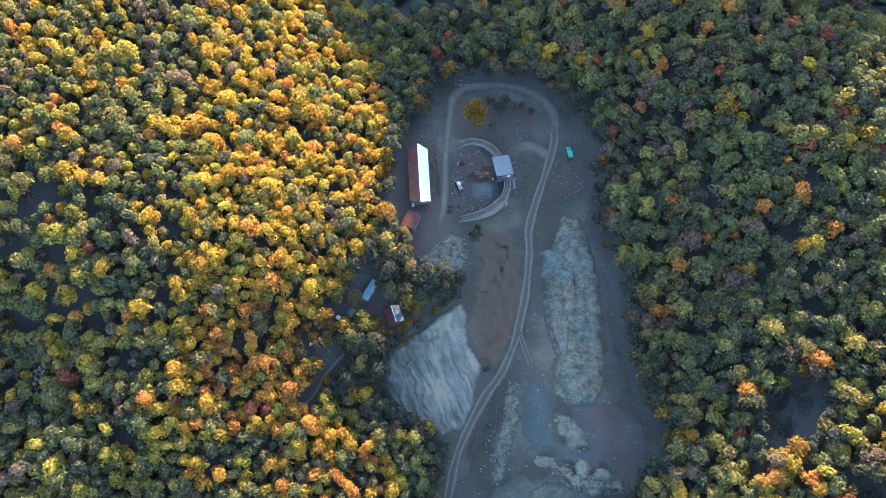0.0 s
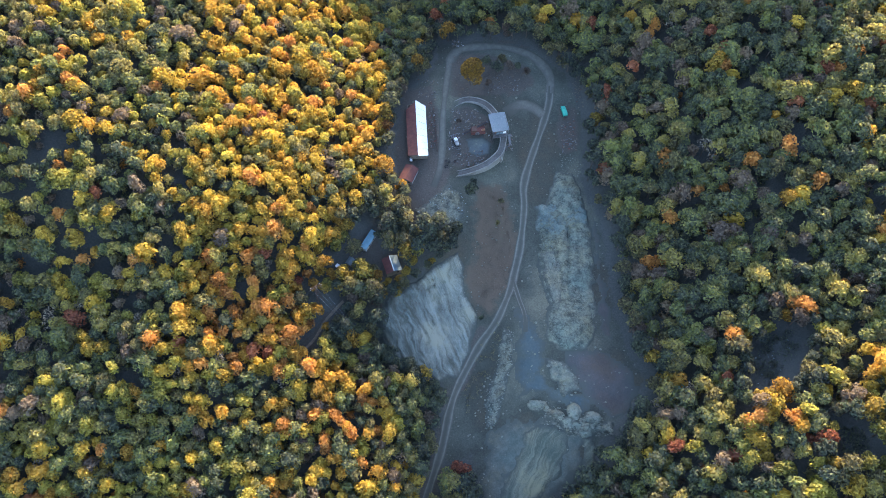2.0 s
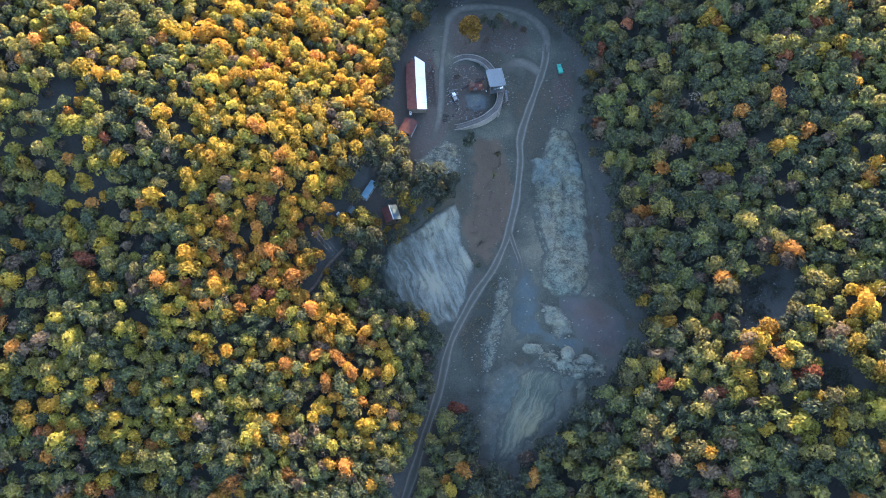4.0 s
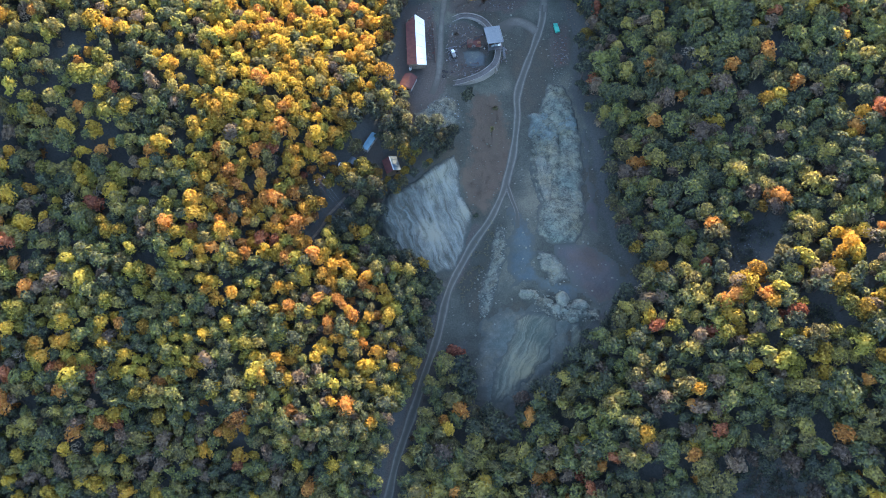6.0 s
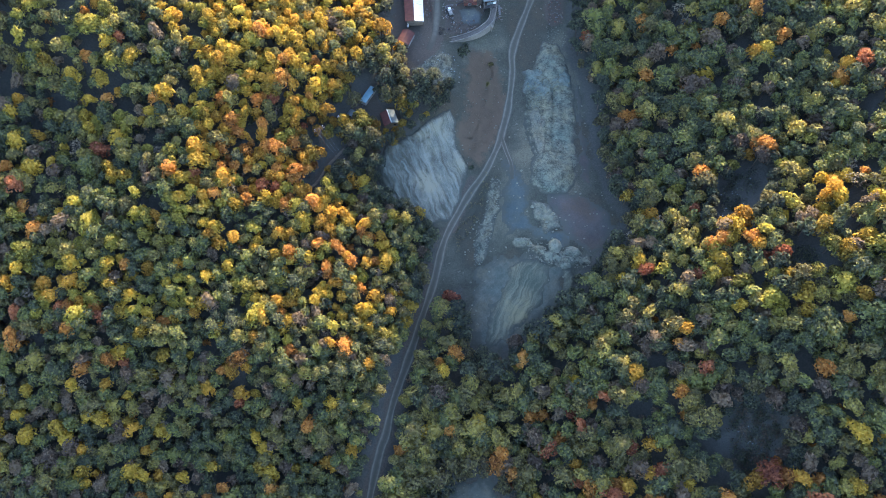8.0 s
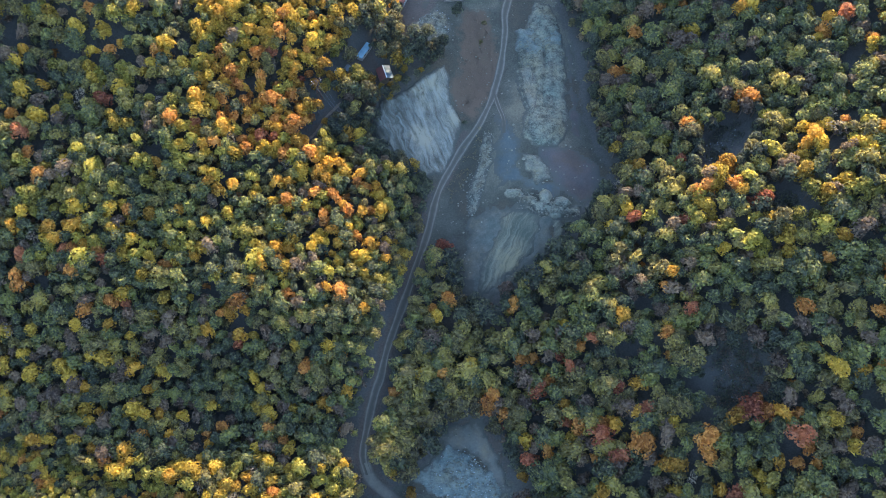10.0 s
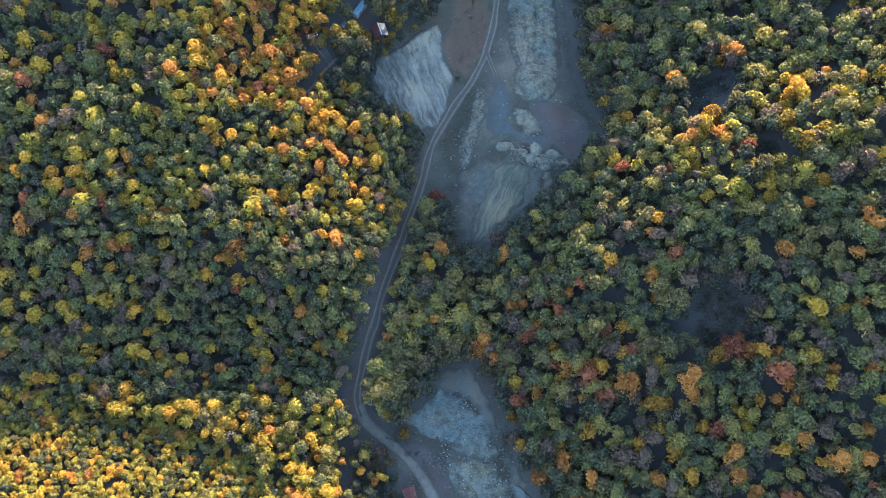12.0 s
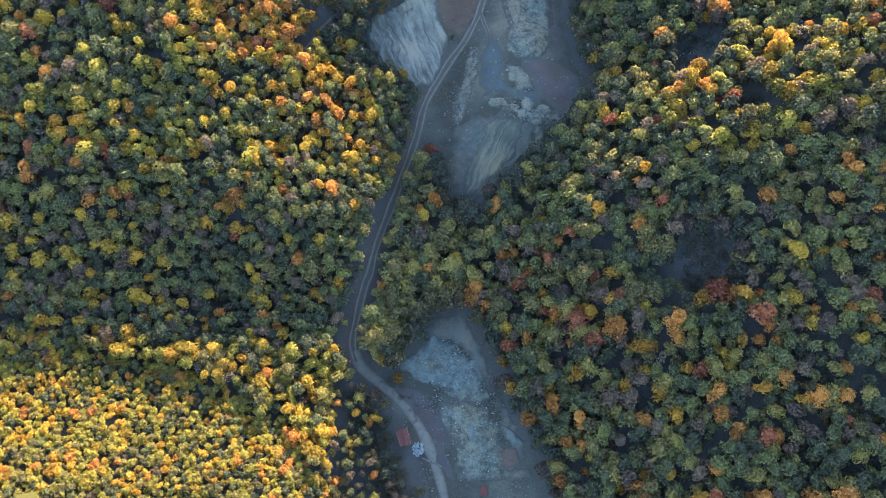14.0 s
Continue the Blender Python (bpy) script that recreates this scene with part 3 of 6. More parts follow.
def leaf_kind(x, y, u, v):
    """Which autumn colour grows where, with sun and shade partly put into the mix: yellower on lit stretches, russet on
    the lower right flank, greener in the shaded valley.
    """
    stand = wave(x, y, 38.0, 0.4)
    if x < -4:
        w = dict(green=0.09, olive=0.19, lime=0.16, yellow=0.34, gold=0.19, orange=0.05, red=0.005, brown=0.02)
        if x > np.interp(y, (118, 133, 148, 182, 215, 240), (-36, -30, -21, -23, -27, -40)) and y > 118:
            w = dict(green=0.58, olive=0.28, yellow=0.02, gold=0.03, orange=0.02, red=0.0, brown=0.07)
        # duller mix, also darkening the dim far left slope
        if x < -95 and y >= 62:
            w = dict(green=0.36, olive=0.28, lime=0.1, yellow=0.09, gold=0.05, orange=0.03, red=0.01, brown=0.08)
        if 10 <= y < 62:
            w = dict(green=0.36, olive=0.26, lime=0.13, yellow=0.13, gold=0.05, orange=0.03, red=0.005, brown=0.05)
        if y < -60:
            w = dict(green=0.1, olive=0.2, lime=0.36, yellow=0.24, gold=0.06, orange=0.035, red=0.0, brown=0.005)
        if -55 < y < 10:
            w = dict(green=0.50, olive=0.24, yellow=0.07, gold=0.04, orange=0.03, red=0.01, brown=0.11)
        near = math.exp(-(((x + 62) / 20) ** 2 + ((y - 83) / 14) ** 2))
        w["orange"] += 1.5 * near
        w["gold"] += 1.0 * near
        w["red"] += 0.07 * near
        crest = math.exp(-(((x + 34) / 16) ** 2 + ((y - 58) / 15) ** 2))
        w["gold"] += 0.7 * crest
        w["orange"] += 0.4 * crest
        w["yellow"] += 0.3 * crest
    else:
        w = dict(green=0.54, olive=0.28, yellow=0.02, gold=0.02, orange=0.025, red=0.015, brown=0.10)
        if y < 0:
            w = dict(green=0.42, olive=0.29, yellow=0.025, gold=0.03, orange=0.085, red=0.03, brown=0.12)
        # yellower mix helps to paint the sunlit patch on the right slope
        near = math.exp(-(((x - 140) / 32) ** 2 + ((y - 40) / 26) ** 2))
        w["lime"] = 0.5 * near
        w["yellow"] += 0.42 * near
        w["gold"] += 0.14 * near
        w["orange"] += 0.06 * near
    # dark greens here paint in the shade between the crest and the road
    if 8 < y < 100 and np.interp(y, (8, 35, 49, 57, 63, 69, 79, 93, 100), (-8, -7, -11, -21, -32, -38, -43, -44, -40)) < x < 6:
        w = dict(green=0.56, olive=0.3, lime=0.03, yellow=0.03, gold=0.01, orange=0.01, red=0.0, brown=0.06)
    if -26 < x < 6 and y < -62:
        w = dict(green=0.4, olive=0.24, lime=0.08, yellow=0.03, gold=0.02, orange=0.05, red=0.01, brown=0.2)
    if -22 < x < 22 and -62 < y < 2:
        w = dict(green=0.34, olive=0.58, yellow=0.02, gold=0.02, orange=0.01, red=0.0, brown=0.03)
    w["yellow"] *= 1 + 0.5 * stand
    w["green"] *= 1 - 0.5 * stand
    keys, total = list(w), sum(w.values())
    pick = u * total
    for key in keys:
        pick -= w[key]
        if pick < 0:
            return key
    return "green"


ACCENTS = [(83.4, 107.4, "orange"), (-56.5, 27.1, "orange"), (-36.9, 24.3, "gold"), (55.8, -17.6, "red"), (-73.1, 2.2, "orange"), (108.3, 47.4, "orange"), (-140.4, 24.5, "gold"),
           (-121.8, -14.1, "olive"), (-48.7, 79.9, "orange"), (114.8, 56.9, "gold")]


def young_stand(x, y):
    """Where the trees stand closer and smaller."""
    return (x < -22) & (y < np.interp(x, (-150, -70, -27), (-50, -73, -105)) + 6 * wave(x, y, 9.0, 1.3))


def near_woods(x, y, margin=0.0):
    """The stretch of the valley's slopes that is planted tree by tree."""
    left = np.interp(y, (-126, -60, 20, 270), (-152, -166, -173, -173)) + margin
    right = np.interp(y, (-126, -60, 60, 120, 270), (176, 180, 191, 188, 176)) - margin
    return (x > left) & (x < right) & (y > -124 + margin) & (y < 256 - margin)


def plant_forest():
    xs, ys = [], []
    for step, stand in ((4.9, 0), (4.35, 1), (2.95, 2)):
        gx, gy = np.meshgrid(np.arange(-222, 222, step), np.arange(-130, 280, step * 0.87))
        gx = gx + (np.arange(gx.shape[0]) % 2)[:, None] * step / 2
        px = gx.ravel() + RNG.uniform(-0.26, 0.26, gx.size) * step
        py = gy.ravel() + RNG.uniform(-0.26, 0.26, gx.size) * step
        mine = np.where(young_stand(px, py), 2, np.where(px > 5, 0, 1)) == stand
        xs.append(px[mine])
        ys.append(py[mine])
    x, y = np.concatenate(xs), np.concatenate(ys)
    open_ground = np.maximum.reduce([inside(QUARRY, x, y), inside(LOWER_PIT, x, y), inside(CLEARING, x, y), inside(GLADE, x, y), inside(UPPER_GLADE, x, y)])
    for cx, cy, r in YARD_GAPS:
        open_ground = np.maximum(open_ground, r - np.hypot(x - cx, y - cy))
    sparse = np.where((x > -28) & (x < 6) & (y < -68), 0.1, np.where(x > 5, 0.1, np.where((x < -95) & (y > 55) & (y < 150), 0.24, 0.03)))
    keep = (open_ground < -1.5) & (road_gap(x, y) > np.where((x < 0) & (y < 12), 2.7, 1.4)) & near_woods(x, y) & (RNG.random(x.size) > sparse)
    x, y, edge = x[keep], y[keep], open_ground[keep]
    z = height(x, y) + 0.35 * wave(x, y, 6.0)
    near = np.argsort(-edge)[:290]
    return x, y, z, set(near.tolist())


def single_tree(shape, kind, x, y, z, turn, size, label=""):
    tree = new("tree")
    tree.matrix_basis = pose(x, y, z - 0.1, 0, 0, turn) @ Matrix.Diagonal((size, size, size, 1))
    for name, me, mat in (("trunk", TREE_MESHES[shape][0], BARK), ("crown", TREE_MESHES[shape][1], LEAF_MATERIALS[kind])):
        ob = new(name, me)
        ob.parent = tree
        ob.material_slots[0].link = "OBJECT"
        ob.material_slots[0].material = mat
    words = {"green": "green broadleaved", "olive": "olive-green broadleaved", "lime": "yellow-green broadleaved", "yellow": "yellow autumn", "gold": "golden autumn", "orange": "orange autumn",
             "red": "red autumn", "brown": "brown half-bare autumn"}
    return tagged(tree, label or words[kind] + " tree at the edge of the quarry clearing", "tree", "trees round the clearing")


TREE_MESHES = []
for (tv, tf), (lv, lf) in (*SHAPES, BIG_TREE):
    pair = []
    for name, v, f, mat in (("trunk", tv, tf, BARK), ("crown", lv, lf, LEAF_MATERIALS["green"])):
        me = bpy.data.meshes.new(name)
        me.from_pydata(v.tolist(), [], f.tolist())
        me.materials.append(mat)
        pair.append(me)
    TREE_MESHES.append(pair)

fx, fy, fz, singles = plant_forest()
way = RNG.uniform(0, 2 * math.pi, len(fx))
shrub_x, shrub_y = fx + np.cos(way) * 3.0, fy + np.sin(way) * 3.0
shrub_room = (road_gap(shrub_x, shrub_y) > 1.5) & (np.maximum.reduce([inside(p, shrub_x, shrub_y) for p in (QUARRY, LOWER_PIT, CLEARING, GLADE, UPPER_GLADE)]) < -1.0)
for cx, cy, r in YARD_GAPS:
    shrub_room &= np.hypot(shrub_x - cx, shrub_y - cy) > r + 0.5
beside = road_gap(fx, fy) < 5.0
all_v, all_f, all_m, all_t, offset = [], [], [], [], 0
for i, (x, y, z) in enumerate(zip(fx, fy, fz)):
    s, turn, size = int(RNG.integers(len(SHAPES))), RNG.uniform(0, 360), RNG.uniform(0.78, 1.22) * (1.0 if beside[i] else 1.36 if -20 < x < 22 and -62 < y < -4 else 0.7 if -30 < x < 8 and y < -66 - 0.3 * abs(x + 14) else 1.16 if x > 5 else 1.0)
    young = bool(young_stand(x, y))
    kind, tone = leaf_kind(x, y, RNG.random(), 0), RNG.random()
    for ax, ay, colour in ACCENTS:
        if math.hypot(x - ax, y - ay) < 3.2:
            kind = colour
    if i in singles:
        single_tree(s, kind, x, y, z, turn, size)
        continue
    c, sn = math.cos(radians(turn)) * size, math.sin(radians(turn)) * size
    if young:
        size = RNG.uniform(0.7, 1.12)
        c, sn = math.cos(radians(turn)) * size, math.sin(radians(turn)) * size
    bare = not young and RNG.random() < (0.03 if x < -20 else 0.012)
    kind = "grey" if bare else kind
    (tv, tf), (lv, lf) = YOUNG_SHAPES[s % len(YOUNG_SHAPES)] if young else BARE_SHAPES[s % 2] if bare else SHAPES[s]
    if not bare:
        tv, tf = tv[:16], tf[:16]
    v = np.concatenate([tv, lv])
    oval = RNG.uniform(0.82, 1.2)
    v = v * (oval, 1 / oval, 1)
    tall = min(size, 1.2) * RNG.uniform(0.9, 1.12) if x > 5 else RNG.uniform(0.72, 0.84) if young else (0.55 + 0.45 * size) * RNG.uniform(0.95, 1.05)
    all_v.append(np.stack([v[:, 0] * c - v[:, 1] * sn + x, v[:, 0] * sn + v[:, 1] * c + y, v[:, 2] * tall + z], 1))
    all_f.append(np.concatenate([tf, lf + len(tv)]) + offset)
    all_m.append(np.r_[np.zeros(len(tf), np.int32), np.full(len(lf), 1 + KINDS.index(kind), np.int32)])
    all_t.append(np.full(len(v), tone, np.float32))
    offset += len(v)
    # undergrowth in the gap beside the tree
    if young or RNG.random() > 0.62:
        continue
    sx, sy = shrub_x[i], shrub_y[i]
    if not shrub_room[i]:
        continue
    v, lf = SHRUB_SHAPES[s % 3][1]
    u = RNG.random()
    kind = "green" if u < 0.5 else "brown" if u < 0.72 else "olive" if u < 0.93 else "orange"
    all_v.append(np.stack([v[:, 0] * c - v[:, 1] * sn + sx, v[:, 0] * sn + v[:, 1] * c + sy, v[:, 2] + h1(sx, sy)], 1))
    all_f.append(lf + offset)
    all_m.append(np.full(len(lf), 1 + KINDS.index(kind), np.int32))
    all_t.append(np.full(len(v), tone, np.float32))
    offset += len(v)
V, Fc = np.concatenate(all_v).astype(np.float32), np.concatenate(all_f).astype(np.int32)
me = bpy.data.meshes.new("forest")
me.vertices.add(len(V))
me.vertices.foreach_set("co", V.ravel())
me.loops.add(Fc.size)
me.loops.foreach_set("vertex_index", Fc.ravel())
me.polygons.add(len(Fc))
me.polygons.foreach_set("loop_start", np.arange(0, Fc.size, 3, dtype=np.int32))
for m in (BARK, *LEAF_MATERIALS.values()):
    me.materials.append(m)
me.polygons.foreach_set("material_index", np.concatenate(all_m))
me.attributes.new("tone", "FLOAT", "POINT").data.foreach_set("value", np.concatenate(all_t))
me.update(calc_edges=True)
forest = tagged(new("forest", me), "dense autumn broadleaved woodland in yellow, green and russet", "forest", kind="stuff")

def far_woods():
    """Woodland beyond the valley's near slopes, in simple rounded crowns."""
    ball = bmesh.new()
    bmesh.ops.create_icosphere(ball, subdivisions=1, radius=1)
    pts = np.array([v.co[:] for v in ball.verts])
    tris = np.array([[v.index for v in f.verts] for f in ball.faces])
    ball.free()
    gx, gy = np.meshgrid(np.arange(-420, 440, 10.5), np.arange(-300, 440, 10.0))
    x = gx.ravel() + RNG.uniform(-3, 3, gx.size)
    y = gy.ravel() + RNG.uniform(-3, 3, gx.size)
    planted = near_woods(x, y, 2.0)
    keep = ~planted & (inside(LOWER_PIT, x, y) < -2) & (road_gap(x, y) > 2)
    vs, fs, ms, off = [], [], [], 0
    for px, py, pz in zip(x[keep], y[keep], height(x[keep], y[keep])):
        kind = KINDS.index(leaf_kind(px, py, RNG.random(), 0))
        r = RNG.uniform(4.2, 6.4)
        wob = RNG.uniform(0.75, 1.2, len(pts))[:, None]
        c = (px + RNG.uniform(-2, 2), py + RNG.uniform(-2, 2), pz + 5.0 + RNG.uniform(-0.8, 0.8))
        vs.append(pts * wob * (r, r, r * 0.75) + c)
        fs.append(tris + off)
        ms.append(np.full(len(tris), kind, np.int32))
        off += len(pts)
    me = bpy.data.meshes.new("far_woods")
    me.from_pydata(np.concatenate(vs).tolist(), [], np.concatenate(fs).tolist())
    for m in LEAF_MATERIALS.values():
        me.materials.append(m)
    me.polygons.foreach_set("material_index", np.concatenate(ms))
    return tagged(new("far_woods", me), "autumn woodland on the far slopes round the valley", "forest", kind="stuff")


far_woods()

# ---- quarry ground forms ----
def drape(name, poly, step, lift, mat, label, category, kind="structure", ragged=1.0, smooth=True, blend=2.5):
    """A patch of ground with its own relief, its rim let into the land around it."""
    px, py = [p[0] for p in poly], [p[1] for p in poly]
    gx, gy = np.meshgrid(np.arange(min(px) - 2, max(px) + 2, step), np.arange(min(py) - 2, max(py) + 2, step))
    deep = inside(poly, gx, gy) + ragged * wave(gx, gy, 1.3, 0.7) + 1.3 * ragged * wave(gx, gy, 4.2, 1.9)
    gz = height(gx, gy) + 0.35 * wave(gx, gy, 6.0) + np.where(deep > 0, lift(gx, gy, deep), -0.5)
    n, k = gx.shape
    idx = np.arange(n * k).reshape(n, k)
    good = deep > -step * 1.2
    cell = good[:-1, :-1] & good[:-1, 1:] & good[1:, 1:] & good[1:, :-1]
    faces = np.stack([idx[:-1, :-1], idx[:-1, 1:], idx[1:, 1:], idx[1:, :-1]], -1)[cell]
    used = np.unique(faces)
    remap = np.zeros(n * k, int)
    remap[used] = np.arange(len(used))
    pts = np.stack([gx, gy, gz], -1).reshape(-1, 3)[used]
    ob = mesh_object(name, pts, remap[faces], mat, smooth=smooth)
    ob.data.attributes.new("rim", "FLOAT", "POINT").data.foreach_set("value", np.clip(deep.ravel()[used] / blend, 0, 1).astype(np.float32))
    return tagged(ob, label, category, kind=kind)


def rim(deep, width):
    return np.clip(deep / width, 0, 1)


def rills(x, y, deep):
    across = x * 0.9 + y * 0.42 + 2.6 * wave(x, y, 9.0, 0.2) + 0.9 * wave(x, y, 3.2, 1.1)
    groove = np.zeros_like(x)
    for f, a, k in ((0.55, 0.5, 0.3), (1.15, 0.35, 1.4), (2.1, 0.22, 2.0), (3.7, 0.12, 0.5)):
        groove = groove + a * np.abs(np.sin(across * f + k + 1.3 * np.sin(across * 0.31 * f + k))) ** 0.6
    smooth_side = np.exp(-(((x - 5) / 8) ** 2 + ((y - 95) / 17) ** 2))
    patchy = 0.55 + 0.5 * wave(x, y, 6.0, 0.5)
    return rim(deep, 2.5) * (0.4 + (1.7 - 1.35 * smooth_side) * patchy * groove + 0.18 * wave(x, y, 1.1))


def lumps(size, tall):
    return lambda x, y, deep: rim(deep, 2.0) * (0.3 + tall * np.abs(wave(x, y, size, 0.3)) + 0.45 * tall * np.abs(wave(x, y, size * 0.4, 0.9)))


CLIFF = [(-24.1, 85.5), (-20, 97.2), (-9.9, 103.3), (1.5, 111), (7.4, 114.7), (9.9, 109.4), (10.8, 98.6), (15.4, 91.9), (12.6, 78.5), (7, 67.5), (-0.1, 64.7), (-6.1, 67.6), (-16.6, 71.2), (-22.6, 77.6)]
drape("clay_bank", CLIFF, 0.5, rills, CLAY, "steep pale clay bank cut by deep rain gullies", "bank", ragged=0.7)
drape("spoil_bank", [(48.6, 156.1), (55.8, 154.1), (60.7, 141.7), (62.6, 127.4), (62.1, 100.2), (60.8, 81.2), (55.9, 74.6), (47, 74.4), (39.9, 80.8), (42.6, 92.5), (40, 116.1), (41.5, 130.7)], 0.55,
      lambda x, y, deep: rim(deep, 3) * (0.7 + 0.9 * np.abs(wave(x, y, 2.6, 0.3)) + 0.5 * np.abs(wave(x, y, 0.9, 0.9)) + 0.5 * np.floor(2.5 + 2 * np.sin(y / 4.2 + 0.4 * wave(x, y, 4.0)))
                                 * np.exp(-((x - 54 - (100 - y) * 0.02) / 5.0) ** 2) - 1.1 * np.exp(-((x - 52 - 0.9 * np.sin(y / 6)) / 0.7) ** 2) * ((y > 96) & (y < 128))),
      SPOIL, "pale green-grey bank of broken quarry rock with dark cracks", "rock bank")
drape("rock_ridge", [(41, 117.4), (46.5, 117.5), (50.1, 110.9), (48.9, 94.5), (45.6, 85.8), (43.3, 97.3)], 0.5,
      lambda x, y, deep: rim(deep, 1.5) * (1.3 + 0.8 * np.abs(np.sin((x + 0.12 * y) * 1.6 + wave(x, y, 3.0))) + 0.3 * wave(x, y, 1.0)),
      OCHRE_ROCK, "ochre-grey curved ridge of layered rock", "rock ridge")
drape("rubble_bank", [(25.2, 87), (29.5, 84.2), (29, 72.1), (25.1, 60.7), (22.1, 48.9), (17.6, 47.4), (17.6, 59.9), (22.2, 71.6)], 0.55, lumps(1.4, 0.9), HEAP_ROCK,
      "low stony rubble bank beside the dirt road", "rubble bank")
drape("rock_mound", [(40.9, 72.2), (47, 70.9), (51.8, 65.1), (54.2, 59), (49.5, 58.8), (46.6, 57.6), (41.4, 64.2)], 0.45, lumps(1.1, 1.7), OCHRE_ROCK,
      "pale ochre rock mound left standing in the quarry floor", "rock mound")
drape("quarry_lip", [(34.2, 57.9), (39.5, 56.1), (45.2, 51.9), (51, 49.9), (56.8, 49.8), (65.9, 48.5), (64.9, 44.5), (55.9, 43.5), (48.2, 44.4), (42.4, 49.8), (35.7, 53.7)], 0.45, lumps(1.5, 2.3), HEAP_ROCK,
      "broken rocky lip along the edge of the quarry bench", "rock lip")
for outcrop in (
    [(41.5, 54.7), (40.2, 53.0), (37.3, 52.6), (34.4, 53.7), (33.2, 55.5), (34.4, 57.2), (37.4, 57.6), (40.3, 56.5)],
    [(47.0, 51.2), (46.1, 49.9), (44.1, 49.4), (42.1, 50.3), (41.3, 51.6), (42.1, 52.9), (44.1, 53.1), (46.2, 52.5)],
    [(53.5, 52.0), (52.6, 49.7), (50.3, 48.8), (48.1, 49.9), (47.3, 52.2), (48.2, 54.5), (50.5, 55.3), (52.7, 54.3)],
    [(61.5, 49.7), (60.4, 47.9), (57.5, 47.0), (54.7, 47.6), (53.7, 49.5), (55.0, 51.6), (57.7, 52.3), (60.5, 51.6)],
    [(53.8, 47.1), (53.1, 45.7), (51.3, 45.1), (49.5, 45.8), (48.8, 47.3), (49.6, 48.7), (51.4, 49.2), (53.1, 48.5)],
    [(57.4, 44.4), (56.7, 43.1), (54.7, 42.4), (53.0, 43.0), (52.3, 44.3), (53.1, 45.6), (54.8, 46.0), (56.8, 45.7)],
):
    drape("rock_outcrop", outcrop, 0.4, lambda x, y, deep: rim(deep, 1.6) * (1.6 + 0.7 * np.abs(wave(x, y, 1.2, 0.3)) + 0.5 * np.abs(wave(x, y, 0.5, 0.9))), OCHRE_ROCK,
          "blocky pale rock outcrop on the quarry lip", "rock outcrop", kind="", ragged=0.35, blend=0.8)
drape("scree_apron", [(19.1, 48.3), (27, 50.1), (35.7, 51.7), (45.3, 49.5), (54.9, 43.2), (54.2, 33.8), (49.6, 26.6), (38, 17.8), (25.1, 8.1), (18.6, 9.6), (16.6, 23.8), (17.1, 35.6)], 0.7,
      lambda x, y, deep: rim(deep, 3) * (0.08 + 0.3 * np.abs(wave(x, y, 1.0, 0.4))), SCREE, "dark blue-grey scree apron below the quarry bench", "scree slope", ragged=1.8, blend=4.0)
drape("scree_tongue", [(35.7, 50.7), (42.4, 48.4), (48.2, 44), (50.2, 39.5), (45.6, 30.6), (39.9, 23.4), (30.1, 15.5), (23.1, 8.7), (20.6, 10.4), (21.1, 19.4), (26.6, 35.5)], 0.6,
      lambda x, y, deep: rim(deep, 3) * (0.5 + 0.5 * np.abs(np.sin((x * 0.85 - y * 0.5) * 0.9 + wave(x, y, 4.0))) + 0.2 * wave(x, y, 0.9)), TONGUE,
      "pale greenish scree slope spilling below the quarry bench", "scree slope", ragged=1.8, blend=4.0)
drape("scree_tongue", [(53, 43.2), (56.9, 42.7), (59.1, 34.8), (56.4, 28.2), (52.9, 31.1)], 0.6, lumps(1.2, 0.6), TONGUE, "small pale scree run below the quarry bench", "scree slope")
drape("earth_floor", [(47, 73.4), (55.9, 76.2), (65.4, 77.1), (71.4, 68.8), (76.5, 61.1), (71.1, 53.2), (64.8, 48.8), (54.7, 56.6)], 1.0,
      lambda x, y, deep: rim(deep, 2) * (0.16 + 0.06 * wave(x, y, 2.0)), EARTH, "smooth brown-grey earth floor at the quarry corner", "earth floor", ragged=1.6, blend=5.0)
# dark earth that also paints the shadow strip along the trees
drape("shadow_earth_strip", [(60.8, 151.9), (64.6, 131.4), (66.7, 100.5), (67.6, 81.2), (62.9, 80.5), (63.9, 110.9), (62.7, 136.6)], 1.0,
      lambda x, y, deep: rim(deep, 2) * (0.16 + 0.06 * wave(x, y, 2.0)), EARTH, "bare brown-grey earth doubling as the shadow strip under the forest edge", "earth strip", ragged=1.6, blend=3.5)
drape("debris_heap", [(-9.7, 129.9), (-3.4, 135.2), (3.4, 142.7), (7.9, 140.5), (10.3, 133.9), (8.9, 125.5), (2.9, 122.1), (-7.3, 122)], 0.5, lumps(0.9, 1.1), HEAP_ROCK,
      "grey heap of dumped stone debris below the hut", "debris heap")
drape("settling_pond", [(10.8, 165.2), (17.8, 167), (22.3, 164.3), (20.4, 158.9), (15.8, 157.3), (11.9, 159)], 0.7,
      lambda x, y, deep: rim(deep, 1) * 0.2, WET_MUD, "dark wet silt pond inside the ramp", "pond", ragged=0.4)
drape("silt_floor", [(30.5, 93.6), (37.7, 88.8), (41.8, 75.5), (39, 67), (49, 59.9), (58.7, 56.7), (52.8, 51.2), (37.6, 58.4), (30.9, 59.5), (29.5, 77.1)], 1.0,
      lambda x, y, deep: rim(deep, 2) * (0.1 + 0.06 * wave(x, y, 2.0)), SILT, "smooth slate-blue silt on the quarry floor", "silt floor", ragged=1.5, blend=4.0)
